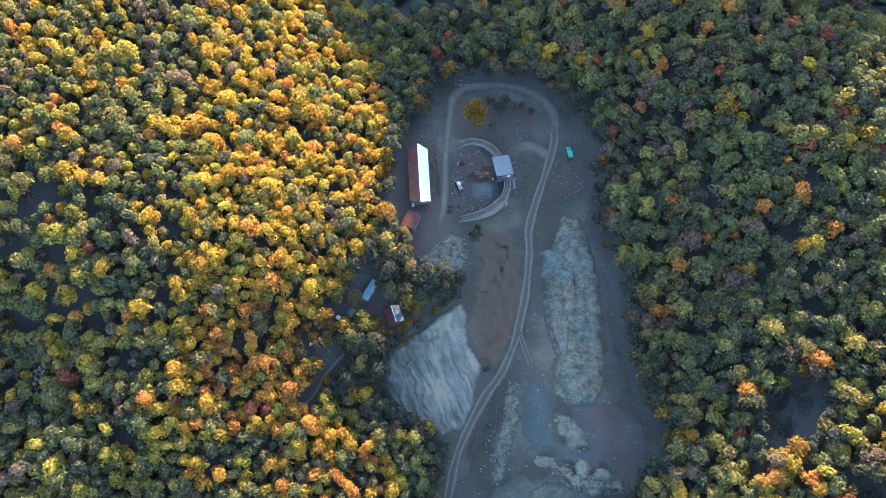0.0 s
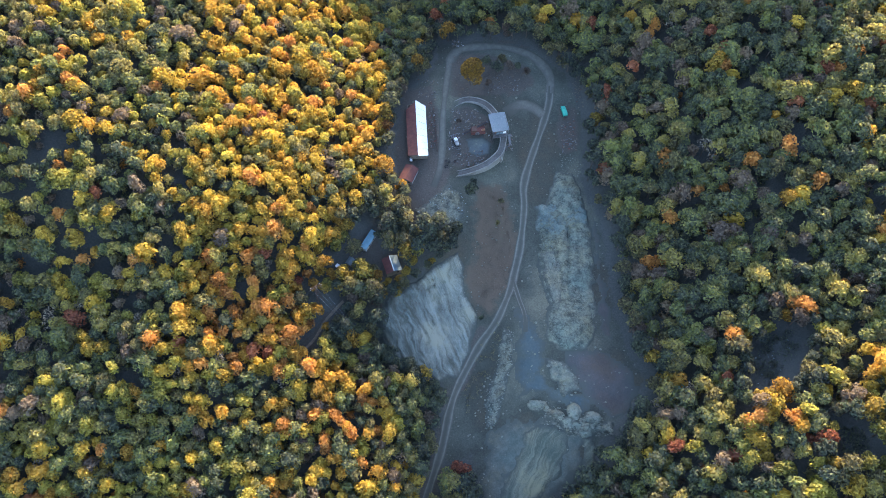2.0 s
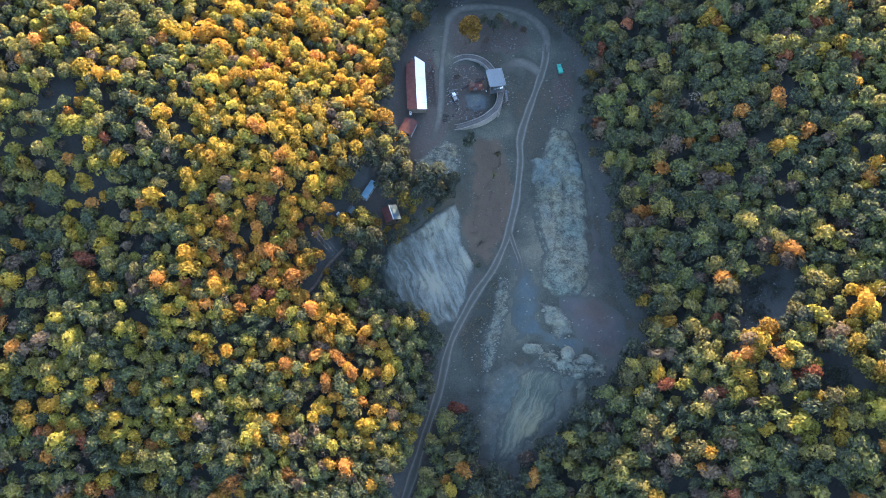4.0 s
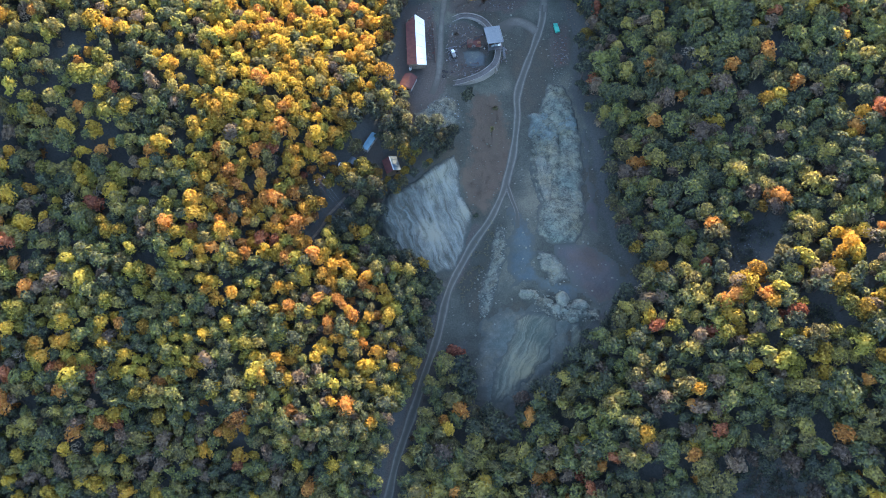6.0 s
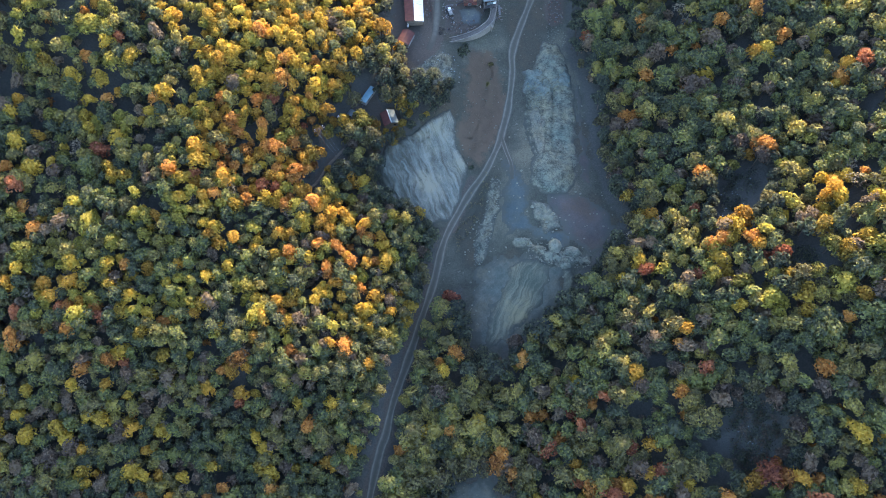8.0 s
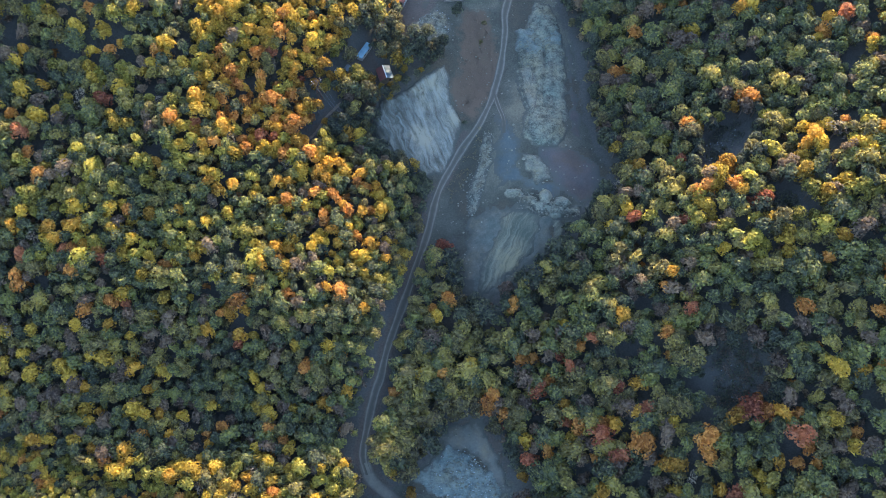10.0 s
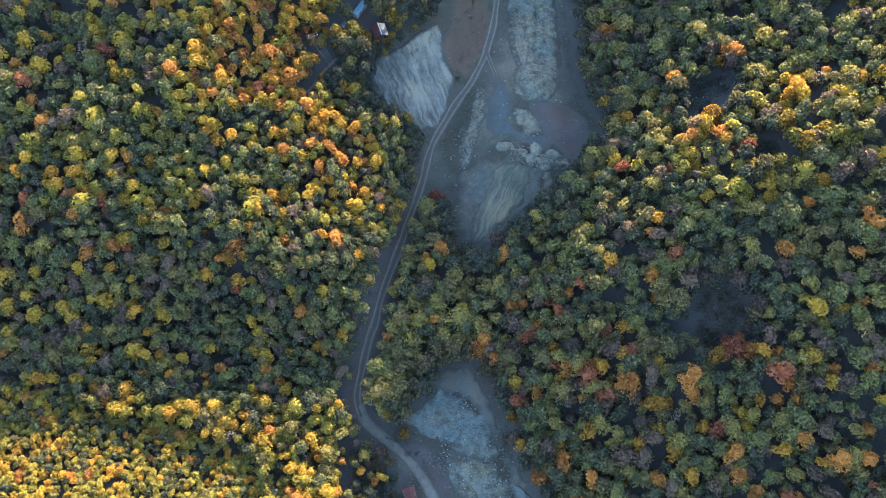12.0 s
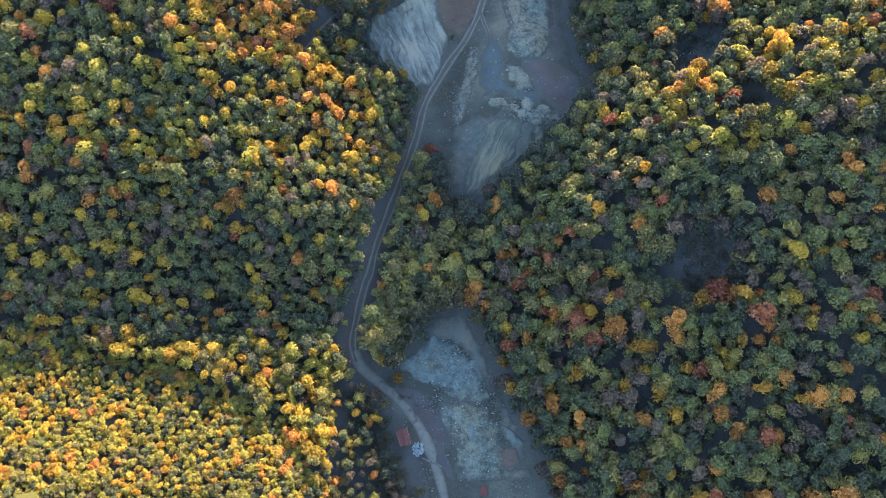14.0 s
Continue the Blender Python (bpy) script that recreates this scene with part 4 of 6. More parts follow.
drape("blue_rubble", [(51.5, 148), (57.7, 145.9), (61.7, 137.6), (62.1, 129.5), (55.6, 127.1), (52.5, 123.5), (45.6, 123.2), (40, 128.8), (40.4, 137.5), (46.6, 140.7)], 0.55,
      lambda x, y, deep: rim(deep, 3) * (1.3 + 1.3 * np.abs(wave(x, y, 1.3, 0.5)) + 0.7 * np.abs(wave(x, y, 0.6, 1.2))), BLUE_GRIT,
      "heaped blue-grey rubble on the head of the spoil bank", "rubble heap", ragged=1.5)
drape("tan_fan", [(8, -43), (13, -37.4), (24.1, -37.2), (29.1, -44.4), (33.1, -55.5), (38.6, -67.6), (43.6, -77.7), (48.1, -87.8), (51.1, -96.9), (45.1, -97.9), (41.1, -84.8), (36.1, -72.6), (31.1, -62.5), (26.1, -55.4), (19.1, -50.2), (11, -48.1)], 0.8,
      lambda x, y, deep: rim(deep, 3.0) * (0.15 + 0.1 * np.abs(wave(x, y, 2.0, 0.3))), TAN_SILT, "smooth tan-grey silt fan round the head of the lower pit", "silt fan", ragged=2.0, blend=4.5)
drape("grit_field", [(11, -46.1), (19.1, -47.7), (26.1, -53.9), (31.6, -62.5), (35.1, -71.6), (30.1, -73.6), (22.1, -72), (14, -69.9), (8, -66.4), (-0.1, -62.4), (-5.1, -59.4), (-0.1, -55.8), (5.9, -52.1)], 0.55,
      lambda x, y, deep: rim(deep, 4.0) * (0.2 + (0.35 + 0.6 * (wave(x, y, 5.0, 0.8) > -0.1)) * (0.75 * np.abs(wave(x, y, 1.2, 0.3)) + 0.4 * np.abs(wave(x, y, 0.5, 0.9)))), BLUE_GRIT,
      "blue-grey field of broken stone in the lower pit", "stone field", ragged=2.0, blend=3.0)
drape("pit_spoil", [(14, -72.4), (24.1, -73), (34.1, -74.6), (39.1, -83.7), (42.1, -91.8), (41.1, -102.9), (31.1, -104.9), (23, -103.9), (20, -95.7), (18, -85.6), (14, -78.5)], 0.55,
      lambda x, y, deep: rim(deep, 4.0) * (0.2 + 1.0 * np.abs(wave(x, y, 1.5, 0.3)) * np.exp(-((x - 33 - 0.25 * (-90 - y)) / 6) ** 2) + 0.35 * np.abs(wave(x, y, 0.6, 0.9))), SPOIL,
      "low heaps of pale green-grey broken stone in the lower pit", "spoil heaps", ragged=2.0, blend=3.5)
drape("rust_patch", [(37.1, -92.8), (42.1, -90.3), (47.1, -91.8), (49.1, -96.8), (44.1, -99.9), (38.1, -98.8)], 0.8, lambda x, y, deep: rim(deep, 2) * (0.3 + 0.3 * np.abs(wave(x, y, 1.0))), RUST_EARTH,
      "rust-brown earth at the side of the lower pit", "earth patch", ragged=1.5, blend=2.5)
drape("dark_verge", [(-5.1, -65.5), (3.9, -66.9), (11, -71.9), (15, -79.5), (18, -91.7), (20, -103.8), (15, -99.8), (9, -85.6), (1.9, -76.5), (-6.1, -69.6)], 0.8, lambda x, y, deep: rim(deep, 2) * (0.12 + 0.25 * np.abs(wave(x, y, 1.1))), EARTH,
      "dark trodden earth between the lower road and the pit", "earth verge", ragged=1.5, blend=3.0)
drape("pale_fan", [(39.1, -100.9), (45.1, -98.9), (52.1, -98.3), (52.1, -102.9), (44.1, -104.9)], 0.8, lambda x, y, deep: rim(deep, 2) * 0.25, TAN_SILT, "pale silt run at the foot of the lower pit", "silt fan", ragged=1.2)
for mound in ([(25.1, -81.6), (28.1, -80.1), (31.1, -82.7), (30.6, -88.7), (28.6, -92.7), (26.1, -89.7), (24.6, -85.6)], [(39.6, -83.7), (43.1, -83.2), (47.1, -86.8), (48.1, -90.8), (44.1, -89.8), (40.6, -88.3)], [(17, -75), (24.1, -76.6), (28.1, -79.6), (24.1, -80.6), (18, -78.6)]):
    drape("grit_mound", mound, 0.5, lambda x, y, deep: 0.32 * np.maximum(deep, 0) ** 0.8 + 0.3 * np.abs(wave(x, y, 0.8)) * rim(deep, 1.5), BLUE_GRIT,
          "blue-grey pile of crushed stone grit", "grit pile", kind="", ragged=1.2, blend=1.5)


# ---- loose stone ----
def stone_shape(rng, flat=0.7):
    bm = bmesh.new()
    bmesh.ops.create_icosphere(bm, subdivisions=1, radius=1)
    for v in bm.verts:
        v.co *= 0.72 + 0.5 * rng.random()
        v.co.z *= flat
    pts = np.array([v.co[:] for v in bm.verts])
    tris = np.array([[v.index for v in f.verts] for f in bm.faces])
    bm.free()
    return pts, tris


STONES = [stone_shape(RNG) for _ in range(8)]


def stone_field(name, poly, count, low, high, mat, label, category="stones", lift=0.0):
    """Loose stones lying all over a stretch of ground."""
    px, py = [p[0] for p in poly], [p[1] for p in poly]
    vs, fs, off = [], [], 0
    while len(vs) < count:
        x, y = RNG.uniform(min(px), max(px)), RNG.uniform(min(py), max(py))
        if inside(poly, x, y) < 0 or float(road_gap(x, y)) < 0.3:
            continue
        pts, tris = STONES[int(RNG.integers(8))]
        s, a = low + (high - low) * RNG.random() ** 3, RNG.uniform(0, 6.3)
        c, sn = math.cos(a), math.sin(a)
        z = h1(x, y) + 0.35 * float(wave(x, y, 6.0)) + s * 0.2 + 0.05 + lift
        vs.append(np.stack([(pts[:, 0] * c - pts[:, 1] * sn) * s + x, (pts[:, 0] * sn + pts[:, 1] * c) * s * 0.8 + y, pts[:, 2] * s + z], 1))
        fs.append(tris + off)
        off += len(pts)
    return tagged(mesh_object(name, np.concatenate(vs), np.concatenate(fs), mat), label, category, kind="stuff")


stone_field("quarry_stones", QUARRY, 900, 0.15, 0.6, ROCK, "scattered grey stones over the quarry floor")
stone_field("pit_stones", LOWER_PIT, 500, 0.15, 0.6, ROCK, "scattered grey stones over the lower pit")
stone_field("rubble", [(25.2, 87), (29.5, 84.2), (29, 72.1), (25.1, 60.7), (22.1, 48.9), (17.6, 47.4), (17.6, 59.9), (22.2, 71.6)], 340, 0.12, 0.46, OCHRE_STONE, "pale rubble stones lying along the road bank", "rubble", lift=0.5)
stone_field("debris", [(-9.7, 129.9), (-3.4, 135.2), (3.4, 142.7), (10.3, 139), (11.4, 130.2), (3.4, 122.2), (-7.3, 122)], 110, 0.15, 0.42, PALE_STONE, "dumped pale stones over the debris heap", "debris", lift=0.5)
stone_field("crack_stones", [(50.2, 129.7), (51.8, 129.6), (53, 117.2), (54.8, 107.5), (55.3, 96.2), (53.7, 96), (52.8, 107.5), (51.3, 118.3)], 150, 0.25, 0.8, ROCK, "dark blocks lying along the crack in the spoil bank", lift=0.9)
stone_field("ridge_stones", [(41.5, 129.8), (47.5, 129.7), (47.5, 119.5), (41, 118.9)], 110, 0.25, 0.8, HEAP_STONE, "grey-green blocks at the head of the rock ridge", lift=0.9)
stone_field("bench_stones", [(34.7, 58.9), (43.3, 54.5), (50.9, 51.8), (62.8, 49.1), (64.9, 43.5), (49.2, 42.4), (39.6, 48.2)], 220, 0.2, 0.7, ROCK, "broken blocks along the quarry lip", lift=0.9)
stone_field("grit_stones", [(12, -48.1), (20.1, -49.2), (27.1, -56.4), (34.1, -69.6), (36.1, -73.6), (24.1, -72.5), (12, -68.4), (8, -59.3)], 420, 0.2, 0.65, HEAP_STONE, "grey-green stones over the blue grit of the lower pit", lift=0.4)
stone_field("grit_flecks", [(10, -47.1), (20.1, -48.2), (27.1, -55.4), (34.1, -70.6), (40.1, -87.8), (38.1, -101.9), (24, -101.8), (18, -83.6), (12, -69.4), (3.9, -59.3)], 260, 0.15, 0.45, PALE_STONE, "pale stone flecks over the lower pit", lift=0.5)
stone_field("pit_rubble", [(29.1, -59.5), (34.1, -60.5), (39.1, -75.7), (42.1, -89.8), (41.1, -102.9), (31.1, -103.9), (33.1, -89.7), (31.1, -75.6)], 520, 0.12, 0.5, HEAP_STONE, "grey-green rubble strewn down the side of the lower pit", "rubble", lift=0.5)
stone_field("verge_stones", [(1.9, -69.4), (10, -70.4), (16, -75.5), (14, -81.6), (6, -75.5)], 130, 0.12, 0.42, ROCK, "dark stones beside the lower road", lift=0.2)
stone_field("scrap_stones", [(51.4, 165.3), (60.3, 160), (61.8, 153.9), (54.3, 150.1), (51.2, 157.2)], 90, 0.12, 0.42, OCHRE_STONE, "pale stones strewn below the scrap heap", lift=0.1)
stone_field("blue_blocks", [(51.5, 147), (57.8, 144.9), (60.7, 137.6), (60.6, 130.5), (45.5, 124.7), (41.5, 129.8), (42.5, 136.6)], 240, 0.25, 0.75, HEAP_STONE, "grey-green blocks over the blue rubble", lift=1.6)
stone_field("clearing_stones", [(112.3, -23.6), (117.2, -17.7), (122.2, -21.7), (118.4, -35.6), (113.5, -39.5)], 60, 0.18, 0.45, PALE_STONE, "pale stones in the forest clearing", "stones")
stone_field("clearing_stones", GLADE, 26, 0.2, 0.45, PALE_STONE, "a few pale stones in the small glade", "stones")


def boulder(x, y, s, mat, label, lift=0.6):
    pts, tris = STONES[int(RNG.integers(8))]
    a = RNG.uniform(0, 6.3)
    v = np.stack([(pts[:, 0] * math.cos(a) - pts[:, 1] * math.sin(a)) * s, (pts[:, 0] * math.sin(a) + pts[:, 1] * math.cos(a)) * s * 0.8, pts[:, 2] * s], 1)
    ob = mesh_object("boulder", v, tris, mat)
    mod = ob.modifiers.new("edges", "BEVEL")
    mod.width = 0.08 * s
    ob.matrix_basis = pose(x, y, h1(x, y) + 0.35 * float(wave(x, y, 6.0)) + lift)
    return tagged(ob, label, "boulder", "quarry boulders")


for x, y, s in ((35.2, 55.8, 1.9), (37.6, 55, 2.3), (40.5, 53.9, 1.7), (43.8, 51.5, 2.0), (46.2, 49.8, 2.6), (48.6, 47.2, 2.2), (50.5, 49.4, 2.9), (51.5, 46.5, 2.0), (57.3, 47.3, 2.8), (59.8, 46.6, 2.3),
                (62.3, 46.6, 1.6), (49.9, 55.4, 1.0), (49, 57.1, 1.1), (50.4, 58.2, 0.9), (42.3, 69.5, 1.6), (45.6, 69.6, 1.8), (49.4, 65.7, 1.7), (44.2, 64.8, 1.5), (48, 61.9, 1.6)):
    boulder(x + 0.8 * math.sin(7 * s + y), y + 0.8 * math.cos(5 * x), s * 0.55, OCHRE_STONE, "large pale angular boulder on the quarry bench", 0.7)
for x, y, s in ((17.6, 64.2, 0.7), (37.7, 86.6, 0.8), (35.7, 80.8, 0.7), (60.1, 76.7, 0.7), (62.2, 76.1, 0.8), (14.1, 53.9, 0.6), (20.1, 48.2, 0.7), (24.1, 44.7, 0.6), (12, 45.9, 0.5), (17.1, 31.6, 0.6)):
    boulder(x, y, s * 0.8, OCHRE_STONE, "small pale boulder lying on the quarry floor", 0.3)


def scrub(name, poly, count, kind, label, scale=1.0):
    """Knee-high scrub dotted over a slope."""
    px, py = [p[0] for p in poly], [p[1] for p in poly]
    vs, fs, off, done = [], [], 0, 0
    while done < count:
        x, y = RNG.uniform(min(px), max(px)), RNG.uniform(min(py), max(py))
        if inside(poly, x, y) < 0.5:
            continue
        lv, lf = SHAPES[done % len(SHAPES)][1]
        pick = 90 + RNG.choice(len(lf) - 90, 30, replace=False)
        s = scale * RNG.uniform(0.16, 0.34)
        v = lv[lf[pick]].reshape(-1, 3)
        c = v.mean(0)
        z = h1(x, y) + 0.35 * float(wave(x, y, 6.0)) + (0.9 if name == "bank_scrub" else 0.45 * scale)
        vs.append((v - c) * (s, s, s * 0.8) + (x, y, z))
        fs.append(np.arange(len(v)).reshape(-1, 3) + off)
        off += len(v)
        done += 1
    return tagged(mesh_object(name, np.concatenate(vs), np.concatenate(fs), LEAF_MATERIALS[kind]), label, "scrub", kind="stuff")


scrub("bank_scrub", [(-24.1, 86.5), (-20, 96.2), (-9.9, 102.3), (2, 110.1), (6, 110.6), (4, 96.3), (-4.1, 80.9), (-10.1, 72.9), (-20.1, 76.5)], 90, "green", "low green scrub dotted over the clay bank")
scrub("yard_scrub", [(3.9, 208.3), (19.8, 211.3), (35.9, 205.7), (42.1, 196.6), (29.9, 188.5), (5.9, 186)], 120, "brown", "dry brown scrub over the upper yard")
scrub("grass_scrub", [(15.9, 145), (26, 143.2), (31.5, 124.2), (28.4, 108.3), (21.2, 95.3), (13.1, 100.7), (15, 116)], 110, "brown", "dry tufts over the brown grass bank")
scrub("verge_scrub", [(-24.1, -67.8), (-8.1, -79.7), (1, -97.8), (6, -111.9), (-8, -111.9), (-16.1, -91.8), (-28.1, -73.9)], 240, "olive", "olive scrub and brambles beside the lower road", 1.8)
scrub("pit_scrub", [(-13.1, -65.6), (-3.1, -61.4), (3.9, -69.4), (10, -83.6), (4, -83.6), (-4.1, -73.6)], 60, "brown", "dry brown scrub between road and pit", 1.2)
# dense scrub added to darken the open clearing floor
scrub("clearing_scrub", [(109.2, -21.7), (113.2, -14.8), (121.2, -13.7), (126.3, -23.7), (121.4, -34.6), (115.5, -40.5), (110.4, -35.5)], 110, "green", "low green scrub added to darken the forest clearing", 2.4)
scrub("clearing_scrub", [(109.2, -21.7), (113.2, -14.8), (121.2, -13.7), (126.3, -23.7), (121.4, -34.6), (115.5, -40.5), (110.4, -35.5)], 80, "brown", "dry brown scrub added to darken the forest clearing", 2.2)
# brush added to stand in for the surrounding trees' shade on the glades
scrub("glade_scrub", GLADE, 60, "green", "low green brush added as shade in the small glade", 2.4)
scrub("glade_scrub", UPPER_GLADE, 45, "green", "low green brush added as shade in the upper glade", 2.4)
scrub("clay_top_scrub", [(-22.1, 84.6), (-18, 95.2), (-9, 101.4), (0, 108.3), (2, 103.2), (-8, 94), (-14, 84.4)], 70, "brown", "dry brown scrub on the upper clay bank", 1.3)
scrub("road_scrub", [(8, 62.4), (16.2, 80.4), (24.2, 91.2), (28.1, 86.5), (20.2, 67.9), (12.1, 49.9)], 60, "olive", "olive scrub between road and rubble bank")

# ---- buildings ----
def roof_panels(parent, name, x0, x1, z0, z1, y0a, y0b, y1a, y1b, count, mat, label=""):
    """Sheets of one roof slope from the ridge (x0, z0) to the eave (x1, z1); the near and far ends may run askew."""
    for k in range(count):
        u, w = k / count, (k + 1) / count - 0.004
        lift = 0.03 * (k % 2)
        quad = [(x0, y0a + (y1a - y0a) * u, z0), (x1, y0b + (y1b - y0b) * u, z1), (x1, y0b + (y1b - y0b) * w, z1), (x0, y0a + (y1a - y0a) * w, z0)]
        verts = [(x, y, z + lift) for x, y, z in quad] + [(x, y, z + lift - 0.08) for x, y, z in quad]
        ob = mesh_object(name, verts, [(0, 1, 2, 3), (7, 6, 5, 4), (0, 4, 5, 1), (1, 5, 6, 2), (2, 6, 7, 3), (3, 7, 4, 0)], mat, parent)
        if label and k == 0:
            tagged(ob, label)


def gable_walls(parent, w, d, eave, ridge, mat):
    """Four walls of one house, open inside, the end walls drawn up to the ridge."""
    for sx in (-1, 1):
        part("wall", slab((0.25, d, eave + 0.6), (sx * (w / 2 - 0.12), 0, eave / 2 - 0.3)), mat, parent)
    for sy in (-1, 1):
        y0, y1 = sy * (d / 2), sy * (d / 2 - 0.25)
        prof = [(-w / 2, -0.6), (w / 2, -0.6), (w / 2, eave), (0, ridge), (-w / 2, eave)]
        verts = [(x, y0, z) for x, z in prof] + [(x, y1, z) for x, z in prof]
        faces = [(0, 1, 2, 3, 4), (9, 8, 7, 6, 5)] + [(k, (k + 1) % 5, 5 + (k + 1) % 5, 5 + k) for k in range(5)]
        mesh_object("end_wall", verts, faces, mat, parent)


def add_window(parent, x, y, z, w, h, turn=0):
    win = part("window", slab((w + 0.16, 0.1, h + 0.16), (x, y, z), (0, 0, turn)), TIMBER, parent)
    part("pane", slab((w, 0.14, h), (x, y, z), (0, 0, turn)), GLASS, win)


def add_door(parent, x, y, w, h, turn=0, mat=TIMBER):
    d = part("door", slab((w, 0.12, h), (x, y, h / 2), (0, 0, turn), 0.02), mat, parent)
    part("handle", slab((0.05, 0.22, 0.14), (x + 0.35 * w * math.cos(radians(turn)), y + 0.35 * w * math.sin(radians(turn)), h / 2), (0, 0, turn)), STEEL, d)


def long_shed():
    s = base("shed", -9.6, 166.1, 3.6, 21.4)
    gable_walls(s, 7.4, 25, 2.3, 3.9, TIMBER)
    roof_panels(s, "roof_sheet", 0, 3.95, 4.2, 2.5, -13.9, -12.9, 13.7, 11.6, 8, WHITE_ROOF, "white metal roof sheet")
    roof_panels(s, "roof_sheet", -0.05, -4.4, 4.15, 2.4, -13.6, -12.4, 13.4, 10.2, 7, RUST_ROOF, "rust-red metal roof sheet")
    part("ridge_cap", slab((0.5, 27.0, 0.08), (0, -0.1, 4.28), (0, 0, 0), 0.02), WHITE_ROOF, s)
    for y in (-9, -3, 3, 9):
        add_window(s, 3.7, y, 1.5, 1.4, 0.8, 90)
    add_door(s, 3.7, 6, 2.4, 2.1, 90)
    tank = part("water_tank", tube(0.55, 0.55, (-3.2, -13.3, 0), (-3.2, -13.3, 1.3), 10), WHITE_PAINT, s, "small white water tank")
    part("lid", tube(0.3, 0.25, (-3.2, -13.3, 1.3), (-3.2, -13.3, 1.42), 10), STEEL, tank)
    return tagged(s, "long quarry shed, one roof slope white, the other rust red", "shed")


def gable_hut(name, x, y, w, d, eave, ridge, turn, left, right, label, wall=PLASTER, z=None, cap=None, sheets=4):
    s = base(name, x, y, turn, z)
    gable_walls(s, w - 0.5, d - 0.5, eave, ridge - 0.2, wall)
    roof_panels(s, "roof_sheet", 0, w / 2, ridge, eave - 0.1, -d / 2, -d / 2, d / 2, d / 2, sheets, right)
    roof_panels(s, "roof_sheet", -0.03, -w / 2, ridge, eave - 0.1, -d / 2, -d / 2, d / 2, d / 2, sheets, left)
    part("ridge_cap", slab((0.35, d, 0.08), (0, 0, ridge + 0.06), (0, 0, 0), 0.02), cap or right, s)
    add_door(s, -w * 0.15, -(d - 0.5) / 2, 0.9, 2.0)
    add_window(s, w * 0.22, -(d - 0.5) / 2, 1.4, 0.9, 0.8)
    return tagged(s, label, "hut")


def trailer():
    s = base("site_trailer", -28, 116.9, -28, h1(-28, 116.9) + 0.1)
    part("body", slab((2.5, 8.4, 2.3), (0, 0, 1.75), (0, 0, 0), 0.08), PLASTER, s)
    roof_panels(s, "roof_sheet", 0, 1.45, 3.05, 2.95, -4.4, -4.4, 4.4, 4.4, 4, TEAL_ROOF, "teal-blue metal roof sheet")
    roof_panels(s, "roof_sheet", -0.02, -1.45, 3.05, 2.95, -4.4, -4.4, 4.4, 4.4, 4, TEAL_ROOF, "teal-blue metal roof sheet")
    part("drawbar", slab((0.16, 1.6, 0.12), (0, -4.9, 0.55)), STEEL, s)
    for sx in (-1, 1):
        for y in (-2.2, 2.2):
            w = part("wheel", tube(0.4, 0.4, (sx * 1.0, y, 0.4), (sx * 1.25, y, 0.4), 12), RUBBER, s)
            part("rim", tube(0.2, 0.2, (sx * 1.24, y, 0.4), (sx * 1.28, y, 0.4), 10), STEEL, w)
    add_window(s, 1.26, -1.5, 1.9, 1.0, 0.7, 90)
    add_window(s, 1.26, 1.5, 1.9, 1.0, 0.7, 90)
    return tagged(s, "long teal-blue roofed site trailer parked among the trees", "trailer")


def strip_mesh(line, offsets, tops, depth, ramp):
    """A band along a line: across offsets with heights, standing depth deep."""
    d = np.gradient(line, axis=0)
    d /= np.linalg.norm(d, axis=1)[:, None]
    side = np.stack([d[:, 1], -d[:, 0]], 1)
    verts, faces, k = [], [], len(offsets) + 2
    for i, (p, a) in enumerate(zip(line, side)):
        g = ramp(i / (len(line) - 1))
        row = [(*(p + a * o), g + t) for o, t in zip(offsets, tops)]
        verts += [(row[0][0], row[0][1], g - depth(i / (len(line) - 1))), *row, (row[-1][0], row[-1][1], g - depth(i / (len(line) - 1)))]
    for i in range(len(line) - 1):
        for j in range(k - 1):
            faces.append((i * k + j, (i + 1) * k + j, (i + 1) * k + j + 1, i * k + j + 1))
    n = (len(line) - 1) * k
    faces += [tuple(range(k)), tuple(n + j for j in reversed(range(k)))]
    return verts, faces


def loading_ramp():
    s = base("loading_ramp", 15, 169, 0, 0)
    line = curve_points([(3.2, 180.4), (9.7, 184.2), (14.8, 184.2), (19.3, 182.1), (22.6, 178.1), (25.4, 172.6), (26.6, 166.6), (25.3, 159.1), (21.8, 154.9), (17.4, 151.9), (10.5, 149.5), (3.6, 148.3)], 0.8) - (15, 169)
    ground_z = lambda u: 18.6 - 2.4 * u
    top = lambda u: ground_z(u) + 0.3 + 1.9 * math.sin(math.pi * min(1, max(0, u))) ** 0.8
    deep = lambda u: top(u) - ground_z(u) + 3.0
    for name, offs, tops, mat in (("roadbed", [-1.05, -0.7, -0.4, 0, 0.4, 0.7, 1.05], [0, -0.06, 0, 0.06, 0, -0.06, 0], RAMP_EARTH), ("outer_wall", [-1.35, -1.07], [0.35, 0.35], CONCRETE),
                                  ("inner_wall", [1.07, 1.35], [0.35, 0.35], CONCRETE)):
        v, f = strip_mesh(line, offs, tops, deep, top)
        mesh_object(name, v, f, mat, s)
    for x, y, turn in ((25.3 - 15, 156.6 - 169, 25), (18.6 - 15, 181.4 - 169, -40)):
        part("buttress", slab((0.6, 2.2, 4.6), (x, y, 16.2), (14, 0, turn), 0.05), CONCRETE, s)
    return tagged(s, "horseshoe-shaped raised ramp with low concrete walls", "ramp")


